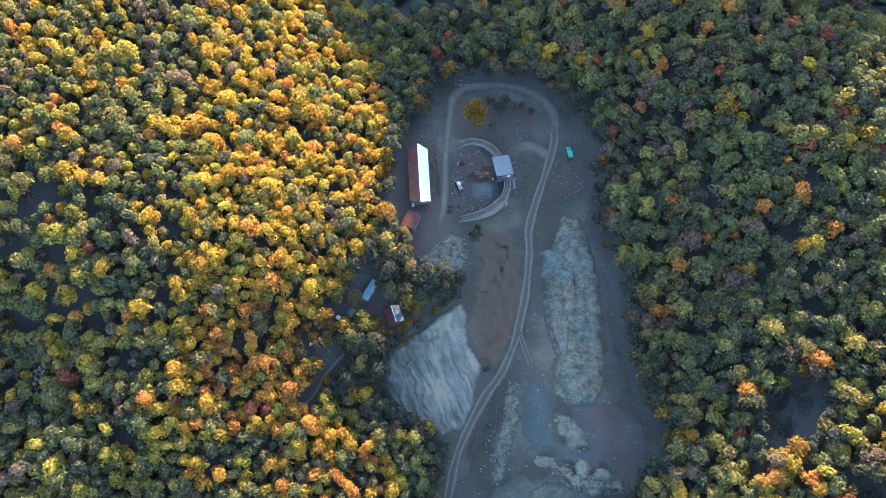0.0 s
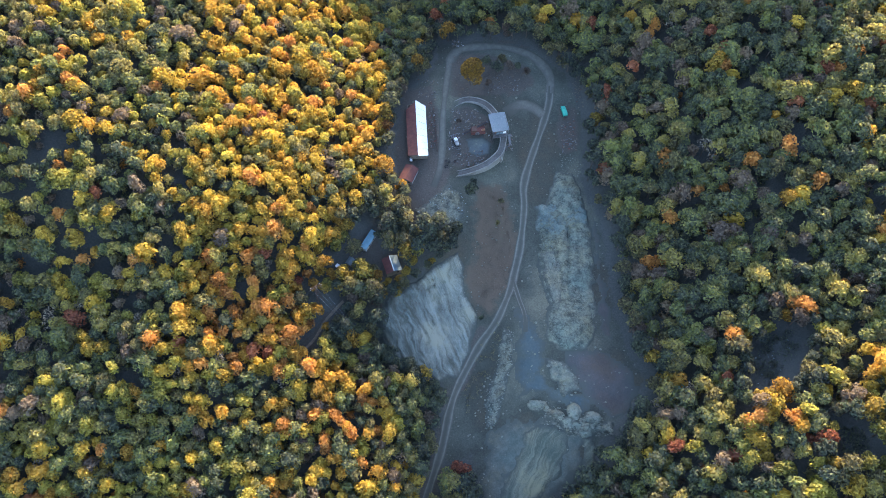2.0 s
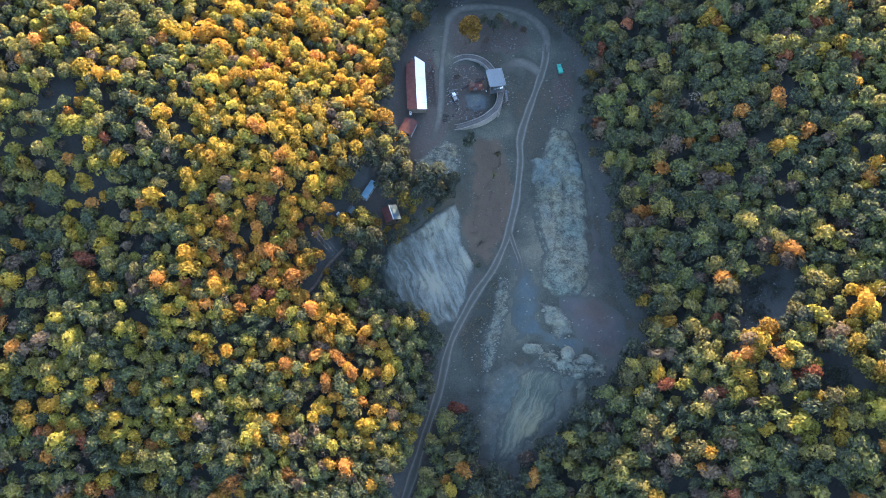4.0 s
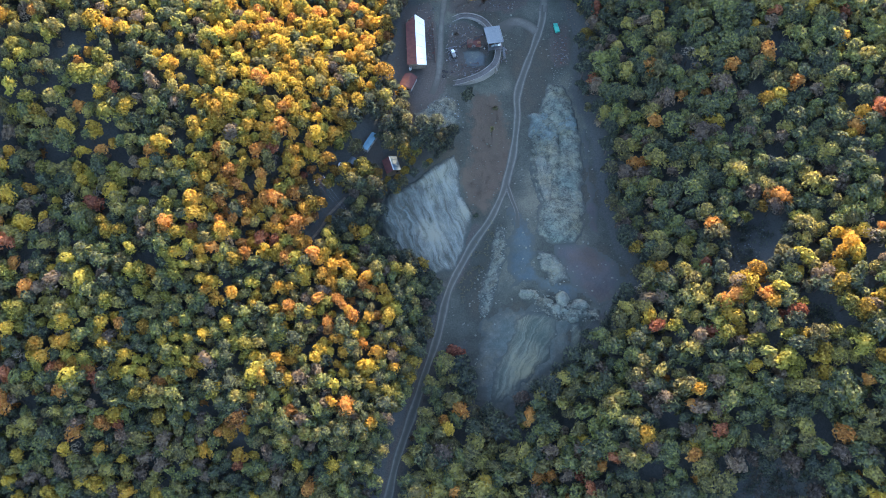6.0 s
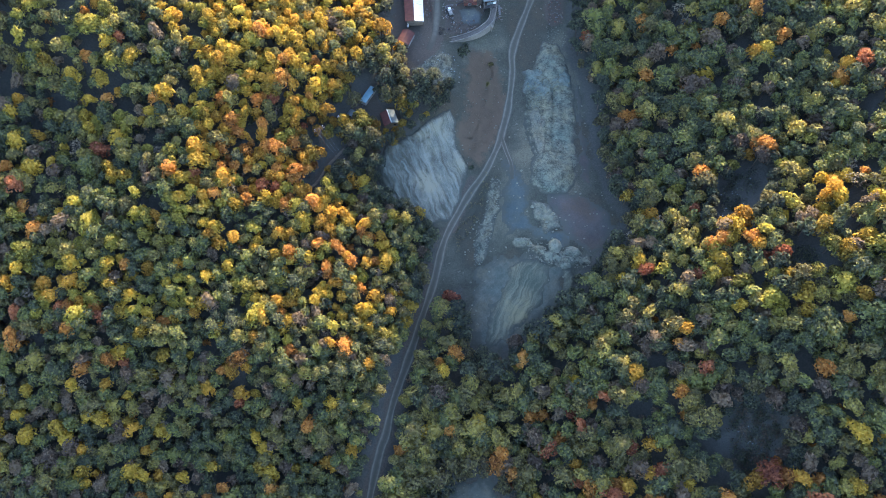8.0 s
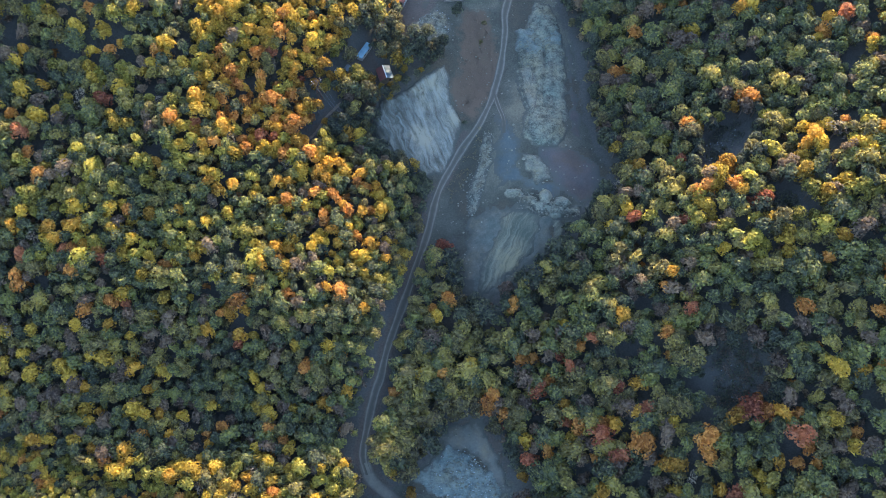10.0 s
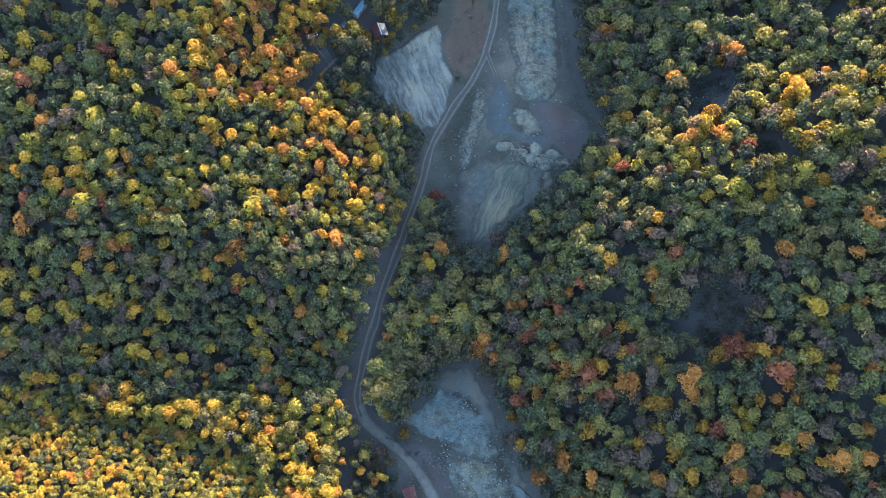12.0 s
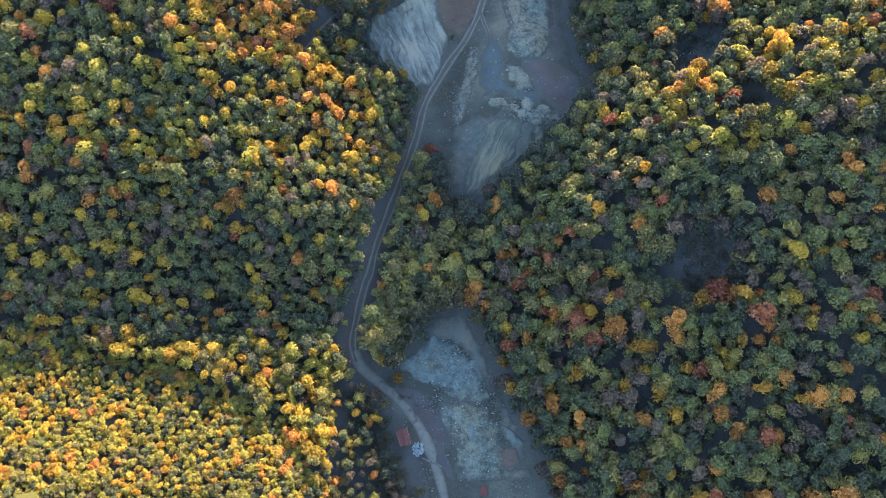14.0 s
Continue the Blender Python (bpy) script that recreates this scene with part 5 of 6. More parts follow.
def hopper_house():
    s = base("hopper_house", 24.4, 170.1, 11.5, 17.0)
    for k in range(7):
        x0 = -3.6 + k * 1.03
        part("roof_sheet", slab((1.0, 9.3, 0.07), (x0 + 0.5, 0, 6.95 + 0.03 * (k % 2) - 0.04 * k)), GREY_ROOF, s)
    for x in (-3.2, 3.2):
        for y in (-4.2, 0, 4.2):
            part("post", slab((0.25, 0.25, 7.2), (x, y, 3.3), (0, 0, 0), 0.02), STEEL, s)
        part("beam", slab((0.2, 9.0, 0.3), (x, 0, 6.65)), STEEL, s)
    for y in (-4.2, 0, 4.2):
        part("cross_beam", slab((6.6, 0.2, 0.3), (0, y, 6.4)), STEEL, s)
    bm = bmesh.new()
    bmesh.ops.create_cone(bm, cap_ends=False, segments=4, radius1=1.1, radius2=3.0, depth=2.6, matrix=pose(0.2, -1.2, 2.2, 0, 0, 45))
    bmesh.ops.solidify(bm, geom=bm.faces[:], thickness=0.1)
    part("hopper", bm, RUST, s, "rusty steel feed hopper")
    part("platform", slab((6.2, 3.0, 0.2), (0, -3.6, 2.9)), STEEL, s)
    for x in (-1.2, 0.2, 1.6):
        part("panel", slab((1.2, 0.12, 1.3), (x, -4.3, 4.9)), BLUE_ROOF if x < 1 else WHITE_PAINT, s)
    rail = part("stair", slab((0.9, 4.2, 0.15), (3.6, -6.0, 1.6), (38, 0, 0)), STEEL, s)
    part("handrail", slab((0.06, 4.2, 0.06), (4.05, -6.0, 2.5), (38, 0, 0)), STEEL, rail)
    return tagged(s, "stone hopper under a flat grey sheet roof on steel posts", "hopper house")


def crusher():
    s = base("crusher", 15.8, 168.2, 6)
    part("body", slab((6.0, 3.0, 1.6), (0, 0, 1.7), (0, 0, 0), 0.08), RUST_ROOF, s)
    part("feed_box", slab((2.2, 2.4, 1.0), (-1.6, 0, 2.9), (0, 0, 0), 0.05), RUST, s)
    part("motor", tube(0.5, 0.5, (1.4, -0.6, 2.9), (2.8, -0.6, 2.9), 12), ORANGE_PAINT, s, "orange motor housing")
    wheel = part("flywheel", tube(0.9, 0.9, (-0.4, -1.75, 1.9), (-0.4, -1.5, 1.9), 18), STEEL, s)
    part("hub", tube(0.2, 0.2, (-0.4, -1.9, 1.9), (-0.4, -1.75, 1.9), 10), RUST, wheel)
    for x in (-2.6, 2.6):
        for y in (-1.2, 1.2):
            part("leg", slab((0.25, 0.25, 1.2), (x, y, 0.4)), STEEL, s)
    return tagged(s, "rust-red stone crusher with an orange motor", "crusher")


def conveyor(x, y, turn, length, rise, label):
    s = base("conveyor", x, y, turn)
    tilt = math.degrees(math.atan2(rise, length))
    part("belt", slab((0.8, length, 0.1), (0, length / 2, rise / 2 + 1.0), (tilt, 0, 0)), RUBBER, s)
    for sx in (-0.5, 0.5):
        part("side_rail", slab((0.12, length, 0.3), (sx, length / 2, rise / 2 + 0.95), (tilt, 0, 0)), RUST, s)
    for u in (0.15, 0.5, 0.85):
        for sx in (-0.5, 0.5):
            z = rise * u + 0.9
            part("leg", slab((0.1, 0.1, z + 0.3), (sx, length * u, z / 2 - 0.15)), STEEL, s)
    for u in (0.02, 0.98):
        part("drum", tube(0.28, 0.28, (-0.45, length * u, rise * u + 0.95), (0.45, length * u, rise * u + 0.95), 10), STEEL, s)
    return tagged(s, label, "conveyor")


def wheel_set(s, spots, r, w):
    for x, y in spots:
        out = 1 if x > 0 else -1
        t = part("wheel", tube(r, r, (x - w / 2, y, r), (x + w / 2, y, r), 14), RUBBER, s)
        part("rim", tube(r * 0.5, r * 0.5, (x + out * w * 0.45, y, r), (x + out * w * 0.56, y, r), 10), STEEL, t)


def loader(x, y, turn):
    s = base("wheel_loader", x, y, turn)
    part("chassis", slab((1.3, 4.6, 0.6), (0, 0, 0.95), (0, 0, 0), 0.06), STEEL, s)
    part("engine_cover", slab((1.5, 1.9, 0.9), (0, -1.4, 1.65), (0, 0, 0), 0.1), PLASTER, s, "faded white engine cover")
    cab = part("cab", slab((1.4, 1.3, 1.5), (0, 0.2, 2.0), (0, 0, 0), 0.08), WHITE_PAINT, s)
    part("window", slab((1.46, 0.9, 0.7), (0, 0.25, 2.25)), GLASS, cab)
    for sx in (-0.5, 0.5):
        part("arm", slab((0.16, 2.2, 0.25), (sx, 2.2, 1.1), (-14, 0, 0)), RUST, s)
    part("bucket", slab((2.2, 0.9, 0.8), (0, 3.3, 0.6), (20, 0, 0), 0.05), STEEL, s)
    wheel_set(s, ((-0.95, -1.3), (0.95, -1.3), (-0.95, 1.3), (0.95, 1.3)), 0.62, 0.45)
    return tagged(s, "old white wheel loader parked beside the crusher", "loader")


def truck():
    s = base("truck", 54, 183.1, 12)
    part("chassis", slab((1.0, 4.9, 0.25), (0, 0, 0.75)), STEEL, s)
    cab = part("cab", slab((1.9, 1.4, 1.5), (0, 1.75, 1.55), (0, 0, 0), 0.12), GREEN_PAINT, s, "bright green cab")
    part("windscreen", slab((1.6, 0.08, 0.6), (0, 2.46, 1.85)), GLASS, cab)
    for sx in (-0.96, 0.96):
        part("side_window", slab((0.06, 0.8, 0.5), (sx, 1.8, 1.85)), GLASS, cab)
    part("cargo_body", slab((2.0, 3.3, 1.3), (0, -0.75, 1.6), (0, 0, 0), 0.06), GREEN_PAINT, s, "bright green tarpaulin-covered load body")
    part("tailgate", slab((1.9, 0.08, 0.6), (0, -2.45, 1.25)), STEEL, s)
    for sx in (-0.7, 0.7):
        part("headlight", tube(0.1, 0.1, (sx, 2.44, 1.1), (sx, 2.5, 1.1), 10), WHITE_PAINT, s)
    wheel_set(s, ((-0.85, 1.6), (0.85, 1.6), (-0.85, -1.5), (0.85, -1.5)), 0.45, 0.3)
    return tagged(s, "bright green truck parked at the edge of the yard", "truck")


def tyre(x, y, r, lift=0.0):
    bm = bmesh.new()
    rings, sides = 14, 7
    vs = [[bm.verts.new(((r + 0.3 * r * math.cos(b)) * math.cos(a), (r + 0.3 * r * math.cos(b)) * math.sin(a), 0.3 * r * (1 + math.sin(b))))
           for b in (2 * math.pi * j / sides for j in range(sides))] for a in (2 * math.pi * i / rings for i in range(rings))]
    for i in range(rings):
        for j in range(sides):
            bm.faces.new((vs[i][j], vs[(i + 1) % rings][j], vs[(i + 1) % rings][(j + 1) % sides], vs[i][(j + 1) % sides]))
    me = bpy.data.meshes.new("tyre")
    bm.to_mesh(me)
    bm.free()
    me.materials.append(RUBBER)
    ob = new("tyre", me)
    ob.matrix_basis = pose(x, y, h1(x, y) + 0.2 + lift)
    return tagged(ob, "worn black tyre lying flat in the yard", "tyre", "old tyres")


def pylon(x, y, tall, turn):
    s = base("power_pylon", x, y, turn)
    wide = lambda z: 0.9 * (1 - z / tall) + 0.22
    for sx in (-1, 1):
        for sy in (-1, 1):
            part("leg", tube(0.09, 0.06, (sx * wide(0), sy * wide(0), -0.5), (sx * wide(tall), sy * wide(tall), tall), 4), RUST, s)
    levels = [tall * k / 7 for k in range(8)]
    for a, b in zip(levels, levels[1:]):
        for p, q in (((-1, -1), (1, -1)), ((1, -1), (1, 1)), ((1, 1), (-1, 1)), ((-1, 1), (-1, -1))):
            part("brace", tube(0.045, 0.045, (p[0] * wide(a), p[1] * wide(a), a), (q[0] * wide(b), q[1] * wide(b), b), 4), RUST, s)
    for z, w in ((tall - 0.2, 2.0), (tall - 1.6, 2.4)):
        arm = part("cross_arm", slab((2 * w, 0.16, 0.16), (0, 0, z)), RUST, s)
        for u in (-0.92, 0.92):
            part("insulator", tube(0.09, 0.09, (u * w, 0, z + 0.05), (u * w, 0, z + 0.4), 8), WHITE_PAINT, arm)
    return tagged(s, "rusty lattice power pylon standing above the woods", "pylon")


def wood_pole(x, y, tall):
    s = base("utility_pole", x, y, 35)
    part("pole", tube(0.16, 0.11, (0, 0, -0.8), (0, 0, tall), 8), TIMBER, s)
    arm = part("cross_arm", slab((2.0, 0.12, 0.12), (0, 0, tall - 0.3)), TIMBER, s)
    for u in (-0.9, 0, 0.9):
        part("insulator", tube(0.05, 0.05, (u, 0, tall - 0.24), (u, 0, tall - 0.05), 6), WHITE_PAINT, arm)
    return tagged(s, "wooden utility pole carrying the wires downhill", "utility pole")


def wire(a, b, sag, r=0.022):
    cu = bpy.data.curves.new("power_line", "CURVE")
    cu.dimensions, cu.bevel_depth = "3D", r
    sp = cu.splines.new("POLY")
    sp.points.add(12)
    for i, p in enumerate(sp.points):
        u = i / 12
        q = Vector(a).lerp(Vector(b), u) - Vector((0, 0, sag * 4 * u * (1 - u)))
        p.co = (*q, 1)
    cu.materials.append(PALE_STONE)
    return tagged(new("power_line", cu), "thin bare power line hanging between two poles", "wire", "power lines")


def stone_pile(x, y, w, d, tall, mat, count, label):
    """One dumped pile of loose stones."""
    vs, fs, off = [], [], 0
    for _ in range(count):
        a, u = RNG.uniform(0, 6.3), math.sqrt(RNG.random())
        pts, tris = STONES[int(RNG.integers(8))]
        s = RNG.uniform(0.2, 0.42)
        c = np.array([math.cos(a) * u * w / 2, math.sin(a) * u * d / 2, tall * (1 - u) * RNG.uniform(0.5, 1) + 0.1])
        vs.append(pts * s + c)
        fs.append(tris + off)
        off += len(pts)
    ob = mesh_object("stone_pile", np.concatenate(vs), np.concatenate(fs), mat)
    ob.matrix_basis = pose(x, y, h1(x, y) + 0.1)
    return tagged(ob, label, "stone pile")


def scrap_heap(x, y, w, d, count, mats, label):
    """Dumped boards, pipes and sheets, each one a piece of its own."""
    s = base("scrap_heap", x, y)
    for _ in range(count):
        mat = mats[int(RNG.integers(len(mats)))]
        px, py = RNG.uniform(-w / 2, w / 2), RNG.uniform(-d / 2, d / 2)
        z = h1(x + px, y + py) - h1(x, y) + 0.35 * float(wave(x + px, y + py, 6.0)) + 0.2
        if RNG.random() < 0.6:
            part("sheet", slab((RNG.uniform(0.3, 0.9), RNG.uniform(0.25, 0.6), 0.08), (px, py, z + 0.15), (RNG.uniform(-20, 20), RNG.uniform(-20, 20), RNG.uniform(0, 180))), mat, s)
        else:
            part("beam", slab((RNG.uniform(0.5, 1.7), 0.11, 0.12), (px, py, z + 0.1), (0, RNG.uniform(-8, 8), RNG.uniform(0, 180))), mat, s)
    return tagged(s, label, "scrap heap")


def crate(x, y, size, turn, mat, label, category="crate"):
    s = base("crate", x, y, turn, h1(x, y) + 0.35 * float(wave(x, y, 6.0)))
    w, d, t = size
    part("box", slab((w, d, t), (0, 0, t / 2 + 0.05), (0, 0, 0), 0.04), mat, s)
    part("lid", slab((w + 0.12, d + 0.12, 0.1), (0, 0, t + 0.1), (0, 0, 0), 0.02), mat, s)
    return tagged(s, label, category)


def barrel(x, y, mat, label):
    s = base("barrel", x, y, 0, h1(x, y) + 0.35 * float(wave(x, y, 6.0)))
    part("drum", tube(0.3, 0.3, (0, 0, 0), (0, 0, 0.9), 12), mat, s)
    for z in (0.3, 0.6, 0.88):
        part("hoop", tube(0.32, 0.32, (0, 0, z - 0.02), (0, 0, z + 0.02), 12), STEEL, s)
    return tagged(s, label, "barrel", "yard barrels")


long_shed()
gable_hut("hut", -12.7, 145.9, 5.8, 7.2, 2.6, 3.7, -22, RUST_ROOF, RUST_ROOF, "small hut with a rust-red sheet roof beside the shed")
hopper_house()
loading_ramp()
crusher()
conveyor(9.4, 166.8, -66, 11.5, 2.6, "rusty belt conveyor rising from the crusher to the hopper")
loader(6.5, 163.3, 20)
truck()
trailer()
gable_hut("cabin", -18.9, 108.5, 6.4, 7.0, 2.5, 3.9, 19, RUST_ROOF, BLUE_ROOF, "cabin with one red and one blue-grey roof slope", TIMBER, cap=WHITE_PAINT)
gable_hut("shack", -35, 108.2, 2.6, 3.2, 1.9, 2.4, -30, GREY_ROOF, GREY_ROOF, "small grey-roofed shack among the trees", TIMBER, sheets=2)
crate(-39.3, 105.7, (2.2, 1.3, 1.4), -35, WHITE_PAINT, "white boxy tank standing under the trees", "tank")
gable_hut("hut", -0.2, -88.3, 5.0, 6.7, 2.4, 2.75, 18, RUST_ROOF, RUST_ROOF, "rust-red roofed hut beside the lower dirt road", TIMBER)
stone_pile(5.8, -92.3, 5.0, 6.4, 0.5, PALE_STONE, 150, "pile of pale broken stone beside the hut")
crate(32.3, -108.3, (2.8, 3.4, 2.0), 4, RUST_ROOF, "rust-red metal box in the lower pit", "container")
pylon_x, pylon_y = -45.6, 92.1
pylon(pylon_x, pylon_y, 15.5, 30)
pole_x, pole_y = -37.2, 85.8
wood_pole(pole_x, pole_y, 6.5)
for dx in (-1.7, 0.0, 1.7):
    wire((pylon_x + dx * 0.8, pylon_y + dx * 0.5, h1(pylon_x, pylon_y) + 15.2), (pole_x + dx * 0.5, pole_y + dx * 0.35, h1(pole_x, pole_y) + 6.4), 0.7)
for x, y, r in ((2.6, 151.5, 0.7), (2.4, 154.1, 0.5), (3.8, 153.9, 0.45), (6.1, 154.4, 0.5)):
    tyre(x, y, r)
scrap_heap(55.7, 172.3, 7, 16, 90, (RUST, RUST_ROOF, RUST, STEEL, TIMBER, DULL_SHEET), "rusty heap of scrap metal and boards at the forest edge")
scrap_heap(11.9, 156.2, 13, 8, 80, (RUST, STEEL, TIMBER, DULL_SHEET, RUST), "loose scrap and boards inside the ramp")
scrap_heap(9.9, 174.4, 13, 10, 75, (RUST, STEEL, TIMBER, DULL_SHEET), "scattered boards and scrap behind the crusher")
scrap_heap(5.9, 163.6, 5, 8, 50, (DULL_SHEET, STEEL, RUST, PLASTER, STEEL), "machine parts and scrap heaped round the loader")
scrap_heap(-3.7, 171.6, 3, 24, 60, (RUST, RUST_ROOF, TIMBER, STEEL), "rusty sheets and boards along the shed fence")
scrap_heap(29.4, 166.1, 3, 8, 40, (DULL_SHEET, STEEL, RUST, TIMBER), "scrap and boards piled beside the hopper")
scrap_heap(-5.9, 188.8, 9, 10, 40, (DULL_SHEET, RUST, TIMBER, STEEL), "discarded boards and sheets behind the shed")
scrap_heap(28.9, 196.2, 12, 8, 37, (STEEL, TIMBER, RUST, DULL_SHEET), "dark scrap dumped in the upper yard")
scrap_heap(7.9, 216.4, 6, 4, 23, (DULL_SHEET, TIMBER, PLASTER), "pale boards dumped where the road forks")
scrap_heap(60.4, 191.4, 5, 14, 27, (TIMBER, RUST, TIMBER), "fallen timber along the yard's forest edge")
scrap_heap(-19.8, 122.8, 8, 5, 23, (TIMBER, RUST, DULL_SHEET), "boards and planks stacked near the cabins")
scrap_heap(9, -101.8, 7, 12, 40, (TIMBER, DULL_SHEET, RUST, STEEL), "discarded boards beside the lower road")
scrap_heap(11, -74.5, 8, 6, 27, (DULL_SHEET, STEEL, RUST), "pale scrap beside the lower pit")
scrap_heap(43.1, -106.9, 10, 8, 34, (DULL_SHEET, RUST, STEEL), "machine scrap at the foot of the lower pit")
for x, y, mat in ((6.2, 173.9, WHITE_PAINT), (18.3, 172.4, ORANGE_PAINT), (16.7, 172.9, ORANGE_PAINT), (-2.7, 175.4, WHITE_PAINT), (20.5, 167.2, WHITE_PAINT), (8.5, 158.1, WHITE_PAINT), (-2.5, 187.1, STEEL)):
    barrel(x, y, mat, {"white_paint": "white", "orange_paint": "orange"}.get(mat.name, "dark") + " steel barrel standing in the yard")


def low_fence():
    s = base("fence", -2.1, 168.4, 0, 0)
    for k in range(11):
        y = -10 + 2 * k
        x = y * -0.09
        z = h1(-2.1 + x, 168.4 + y) + 0.35 * float(wave(-2.1 + x, 168.4 + y, 6.0))
        part("post", slab((0.14, 0.14, 1.5), (x, y, z + 0.6)), RUST, s)
        if k < 10:
            part("board", slab((0.08, 1.96, 0.9), (x - 0.09, y + 1, z + 0.75), (0, 0, 5)), RUST_ROOF, s)
    return tagged(s, "low rust-red board fence along the shed yard", "fence")


low_fence()


def stone_kerb():
    s = base("stone_kerb", 11.6, -97.6, 0, 0)
    for k in range(9):
        x, y = -3.6 + 0.9 * k, 1.4 - 0.35 * k
        z = h1(11.6 + x, -97.6 + y) + 0.3
        pts, tris = STONES[k % 8]
        mesh_object("stone", pts * 0.5 + (x, y, z), tris, ROCK, s)
    return tagged(s, "row of rough stones laid across the lower road", "stone row")


stone_kerb()

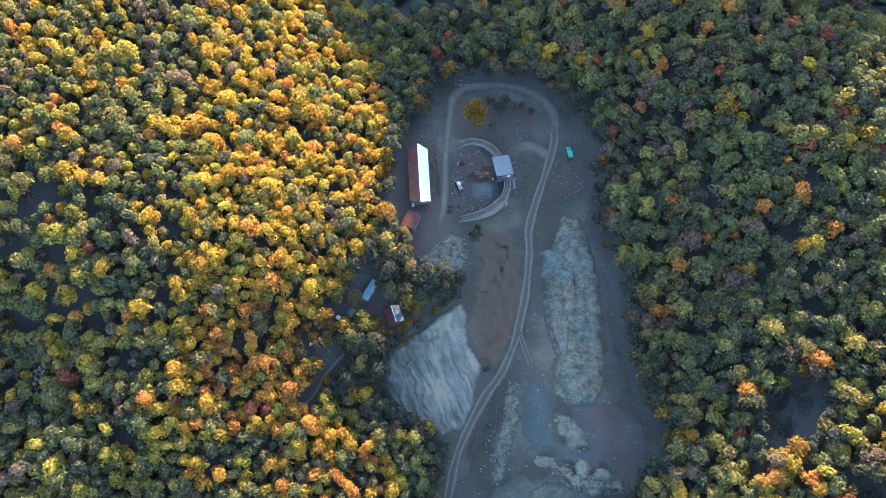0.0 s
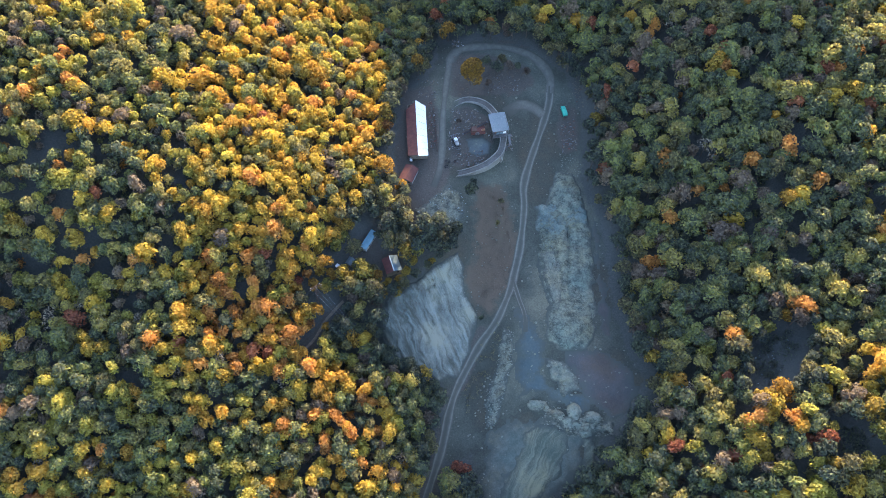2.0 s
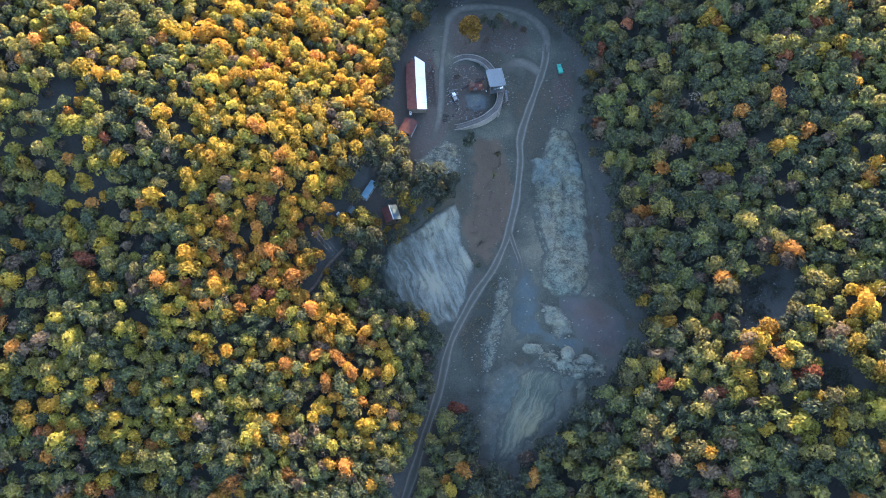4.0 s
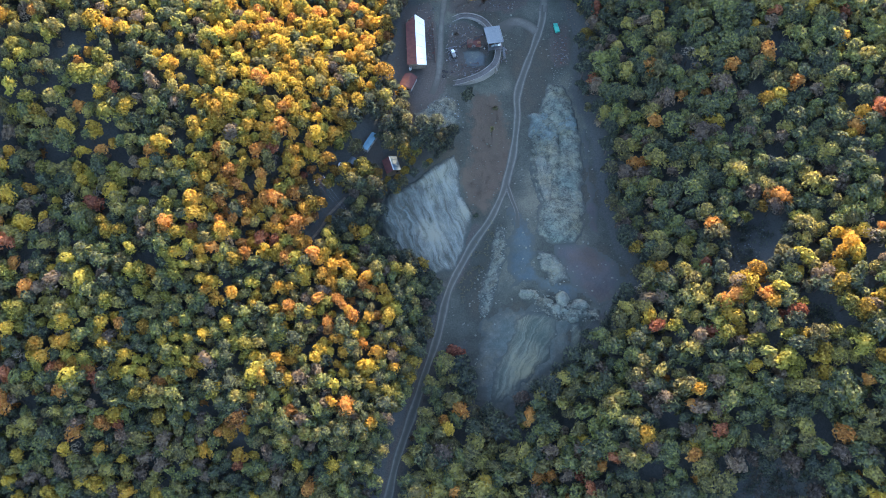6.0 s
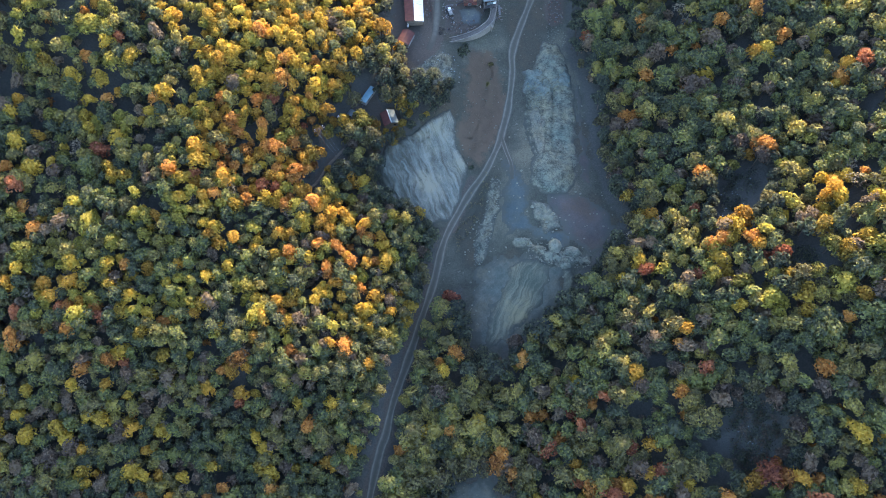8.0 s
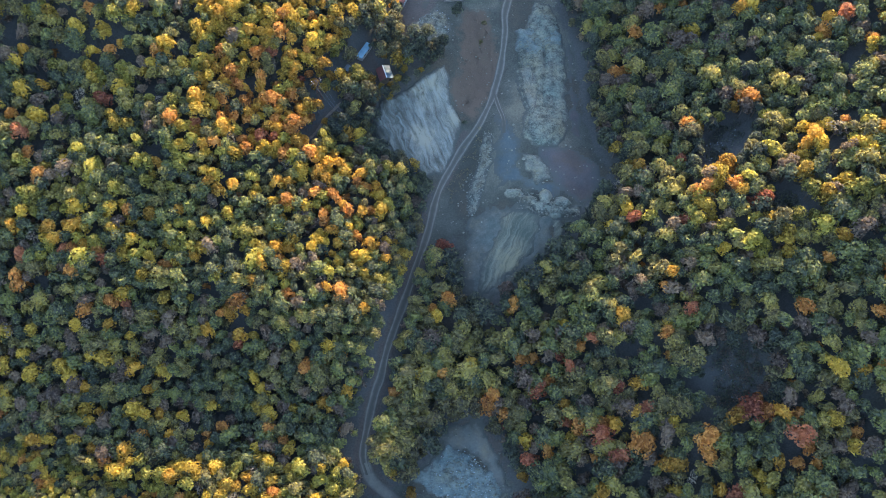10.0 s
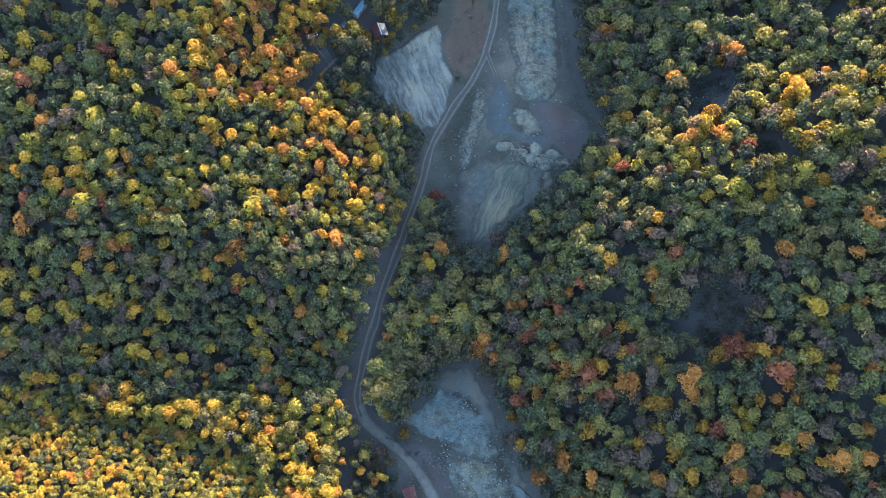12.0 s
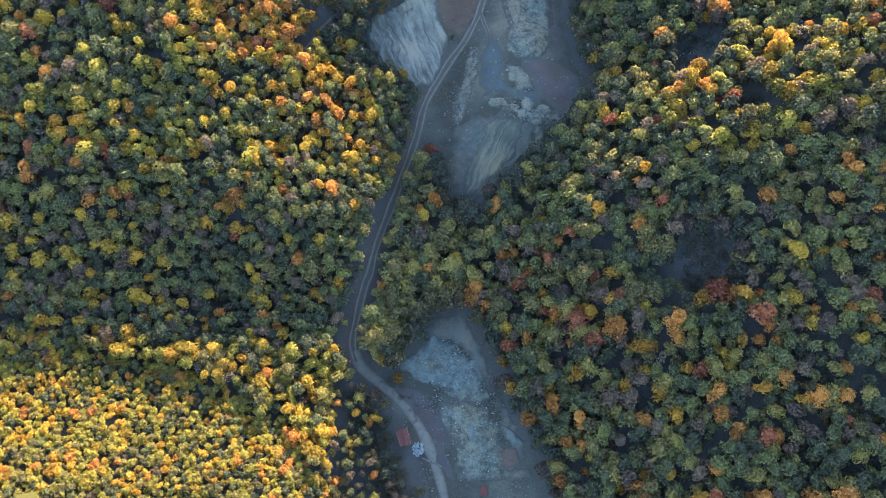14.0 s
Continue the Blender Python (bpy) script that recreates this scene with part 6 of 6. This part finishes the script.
# ---- single trees that stand apart ----
for x, y, size, kind, label in (
    (13.2, 193.2, 1.21, "gold", "large golden tree standing alone in the upper yard"), (24.3, 200.2, 0.95, "green", "green tree in the upper yard beside the golden one"),
    (-14.4, 100.7, 0.75, "olive", "olive-green tree at the clay bank's rim"), (-9.4, 104.5, 0.8, "green", "green tree at the clay bank's rim"), (-4.9, 107.8, 0.75, "green", "green tree at the clay bank's rim"),
    (0.5, 111.7, 0.7, "green", "green tree at the clay bank's rim"), (-20.6, 74.1, 0.75, "green", "green tree at the clay bank's foot"), (-15.6, 69.1, 0.8, "olive", "olive-green tree at the clay bank's foot"),
    (-10.6, 66.9, 0.75, "green", "green tree at the clay bank's foot"), (-6.1, 64.2, 0.8, "green", "green tree at the clay bank's foot"), (-1.6, 61.6, 0.7, "olive", "olive-green tree at the clay bank's foot"),
    (-24.6, 76.7, 0.85, "olive", "olive-green tree at the clay bank's foot"), (-3.1, 55.5, 0.8, "green", "green tree beside the dirt road"), (-8.1, 59.1, 0.9, "green", "green tree below the clay bank"),
    (-23.9, 118.6, 0.8, "green", "green tree behind the trailer"), (-33.6, 112.4, 0.9, "olive", "olive-green tree beside the trailer"), (-31.6, 103.1, 0.8, "olive", "olive-green tree in the cabin yard"),
    (-24.6, 104.7, 0.5, "green", "small green bush in the cabin yard"), (-15.9, 102.2, 0.7, "gold", "golden tree in front of the red cabin"),
    (107.2, -17.8, 0.5, "olive", "small olive tree in the forest clearing"), (112.4, -33.5, 0.45, "green", "small green tree in the forest clearing"), (123.2, -16.7, 0.5, "green", "small green tree in the forest clearing"),
    (126.3, -28.7, 0.55, "olive", "small olive tree in the forest clearing"), (119.4, -40.6, 0.5, "brown", "small brown tree in the forest clearing"), (117.2, -13.7, 0.4, "brown", "small brown tree in the forest clearing"),
    (19.8, 204.3, 0.6, "green", "low green tree in the upper yard"), (26.8, 205.7, 0.6, "olive", "low olive tree in the upper yard"), (33.9, 203.5, 0.55, "green", "low green tree in the upper yard"),
    (20.8, 193.2, 0.5, "brown", "brown shrub beside the ramp"), (38, 201, 0.5, "brown", "brown shrub inside the road bend"), (7.9, 172.3, 0.4, "brown", "brown shrub inside the ramp"),
    (29.9, 202.3, 0.7, "brown", "thin brown tree in the upper yard"), (13.8, 144.2, 0.75, "green", "small green tree below the ramp"), (23.9, 129.2, 0.45, "olive", "olive shrub on the brown grass bank"),
    (25.1, 137.5, 0.5, "olive", "olive shrub on the brown grass bank"), (16.5, 89.6, 0.45, "green", "green shrub at the foot of the clay bank"), (-19.9, 116.2, 1.05, "olive", "olive-green tree between trailer and cabin"),
    (-13.8, 115.7, 1.2, "olive", "olive-green tree above the clay bank"), (-8.4, 113.6, 1.25, "green", "green tree above the clay bank"), (-3, 119.5, 1.2, "green", "green tree above the clay bank"),
    (3.5, 120, 1.15, "green", "green tree above the clay bank"), (-1.4, 114.5, 1.2, "green", "green tree above the clay bank"), (5.4, 116.9, 0.95, "green", "green tree above the clay bank"),
    (-3, 109.5, 0.55, "yellow", "small yellow tree at the clay bank's rim"), (-11.9, 109.1, 1.05, "green", "green tree beside the red cabin"), (-26.1, 97, 1.1, "olive", "olive-green tree below the cabins"),
    (-38.8, 97.4, 0.7, "yellow", "yellow tree near the white tank"), (-33.5, 96.9, 1.1, "olive", "olive-green tree below the cabins"), (-22.1, 95.5, 0.75, "gold", "golden tree at the clay bank's rim"),
    (-17, 97.5, 0.6, "yellow", "yellow tree at the clay bank's rim"), (-20, 100.5, 0.7, "yellow", "yellow tree in front of the red cabin"), (-28.3, 104.3, 0.65, "green", "small green tree in the cabin yard"),
    (-43.8, 95.9, 0.8, "yellow", "yellow tree beside the pylon"), (-3.4, -65, 0.78, "gold", "golden bush beside the lower road"), (-7.8, 117.8, 0.8, "green", "green tree behind the debris heap"),
    (-15.2, 138.8, 0.95, "gold", "golden tree in front of the red-roofed hut"), (-19.2, 143.8, 0.9, "olive", "olive-green tree beside the red-roofed hut"),
    (11, -31.3, 1.0, "olive", "olive-green tree at the head of the lower pit"), (17.5, -30.4, 0.95, "green", "green tree at the head of the lower pit"),
    (24.6, -31.2, 1.05, "brown", "brown half-bare tree at the head of the lower pit"), (30.6, -36.9, 0.9, "green", "green tree at the head of the lower pit"), (4.9, -36.3, 1.05, "olive", "olive-green tree at the head of the lower pit"),
    (35.1, -46, 0.95, "green", "green tree at the side of the lower pit"), (39.6, -55.6, 1.0, "olive", "olive-green tree at the side of the lower pit"), (44.7, -65.6, 1.0, "green", "green tree at the side of the lower pit"),
    (-0.1, -44.1, 1.0, "green", "green tree between road and lower pit"), (32.1, -39.9, 0.6, "red", "small red tree at the head of the lower pit"),
    (-16.8, 119, 1.15, "olive", "olive-green tree behind the red cabin"), (-15.4, 114, 0.9, "green", "green tree beside the red cabin"), (-14.2, 126.5, 1.1, "green", "green tree behind the red cabin"), (-17.6, 124, 1.0, "olive", "olive-green tree behind the red cabin"),
    (-6, 122.2, 1.3, "green", "green tree above the clay bank"), (0.8, 117.3, 1.3, "olive", "olive-green tree above the clay bank"), (-10.6, 119.6, 1.3, "green", "green tree above the clay bank"),
    (-5.6, 115.8, 1.3, "green", "green tree above the clay bank"), (2.5, 114.6, 1.1, "green", "green tree above the clay bank"), (7.2, 121.2, 1.1, "green", "green tree above the clay bank"),
    (-0.8, 122.6, 1.2, "green", "green tree beside the debris heap"), (12.6, 140.2, 0.9, "green", "green tree below the ramp"),
    (-24.1, 92.4, 0.6, "brown", "brown shrub at the clay bank's rim"), (-26.1, 86.6, 0.6, "olive", "olive shrub at the clay bank's foot"), (-25.1, 80.7, 0.6, "olive", "olive shrub at the clay bank's foot"),
):
    single_tree(8 if size == 1.21 else int(RNG.integers(len(SHAPES))), kind, x, y, h1(x, y) + 0.35 * float(wave(x, y, 6.0)), RNG.uniform(0, 356.9), size, label)
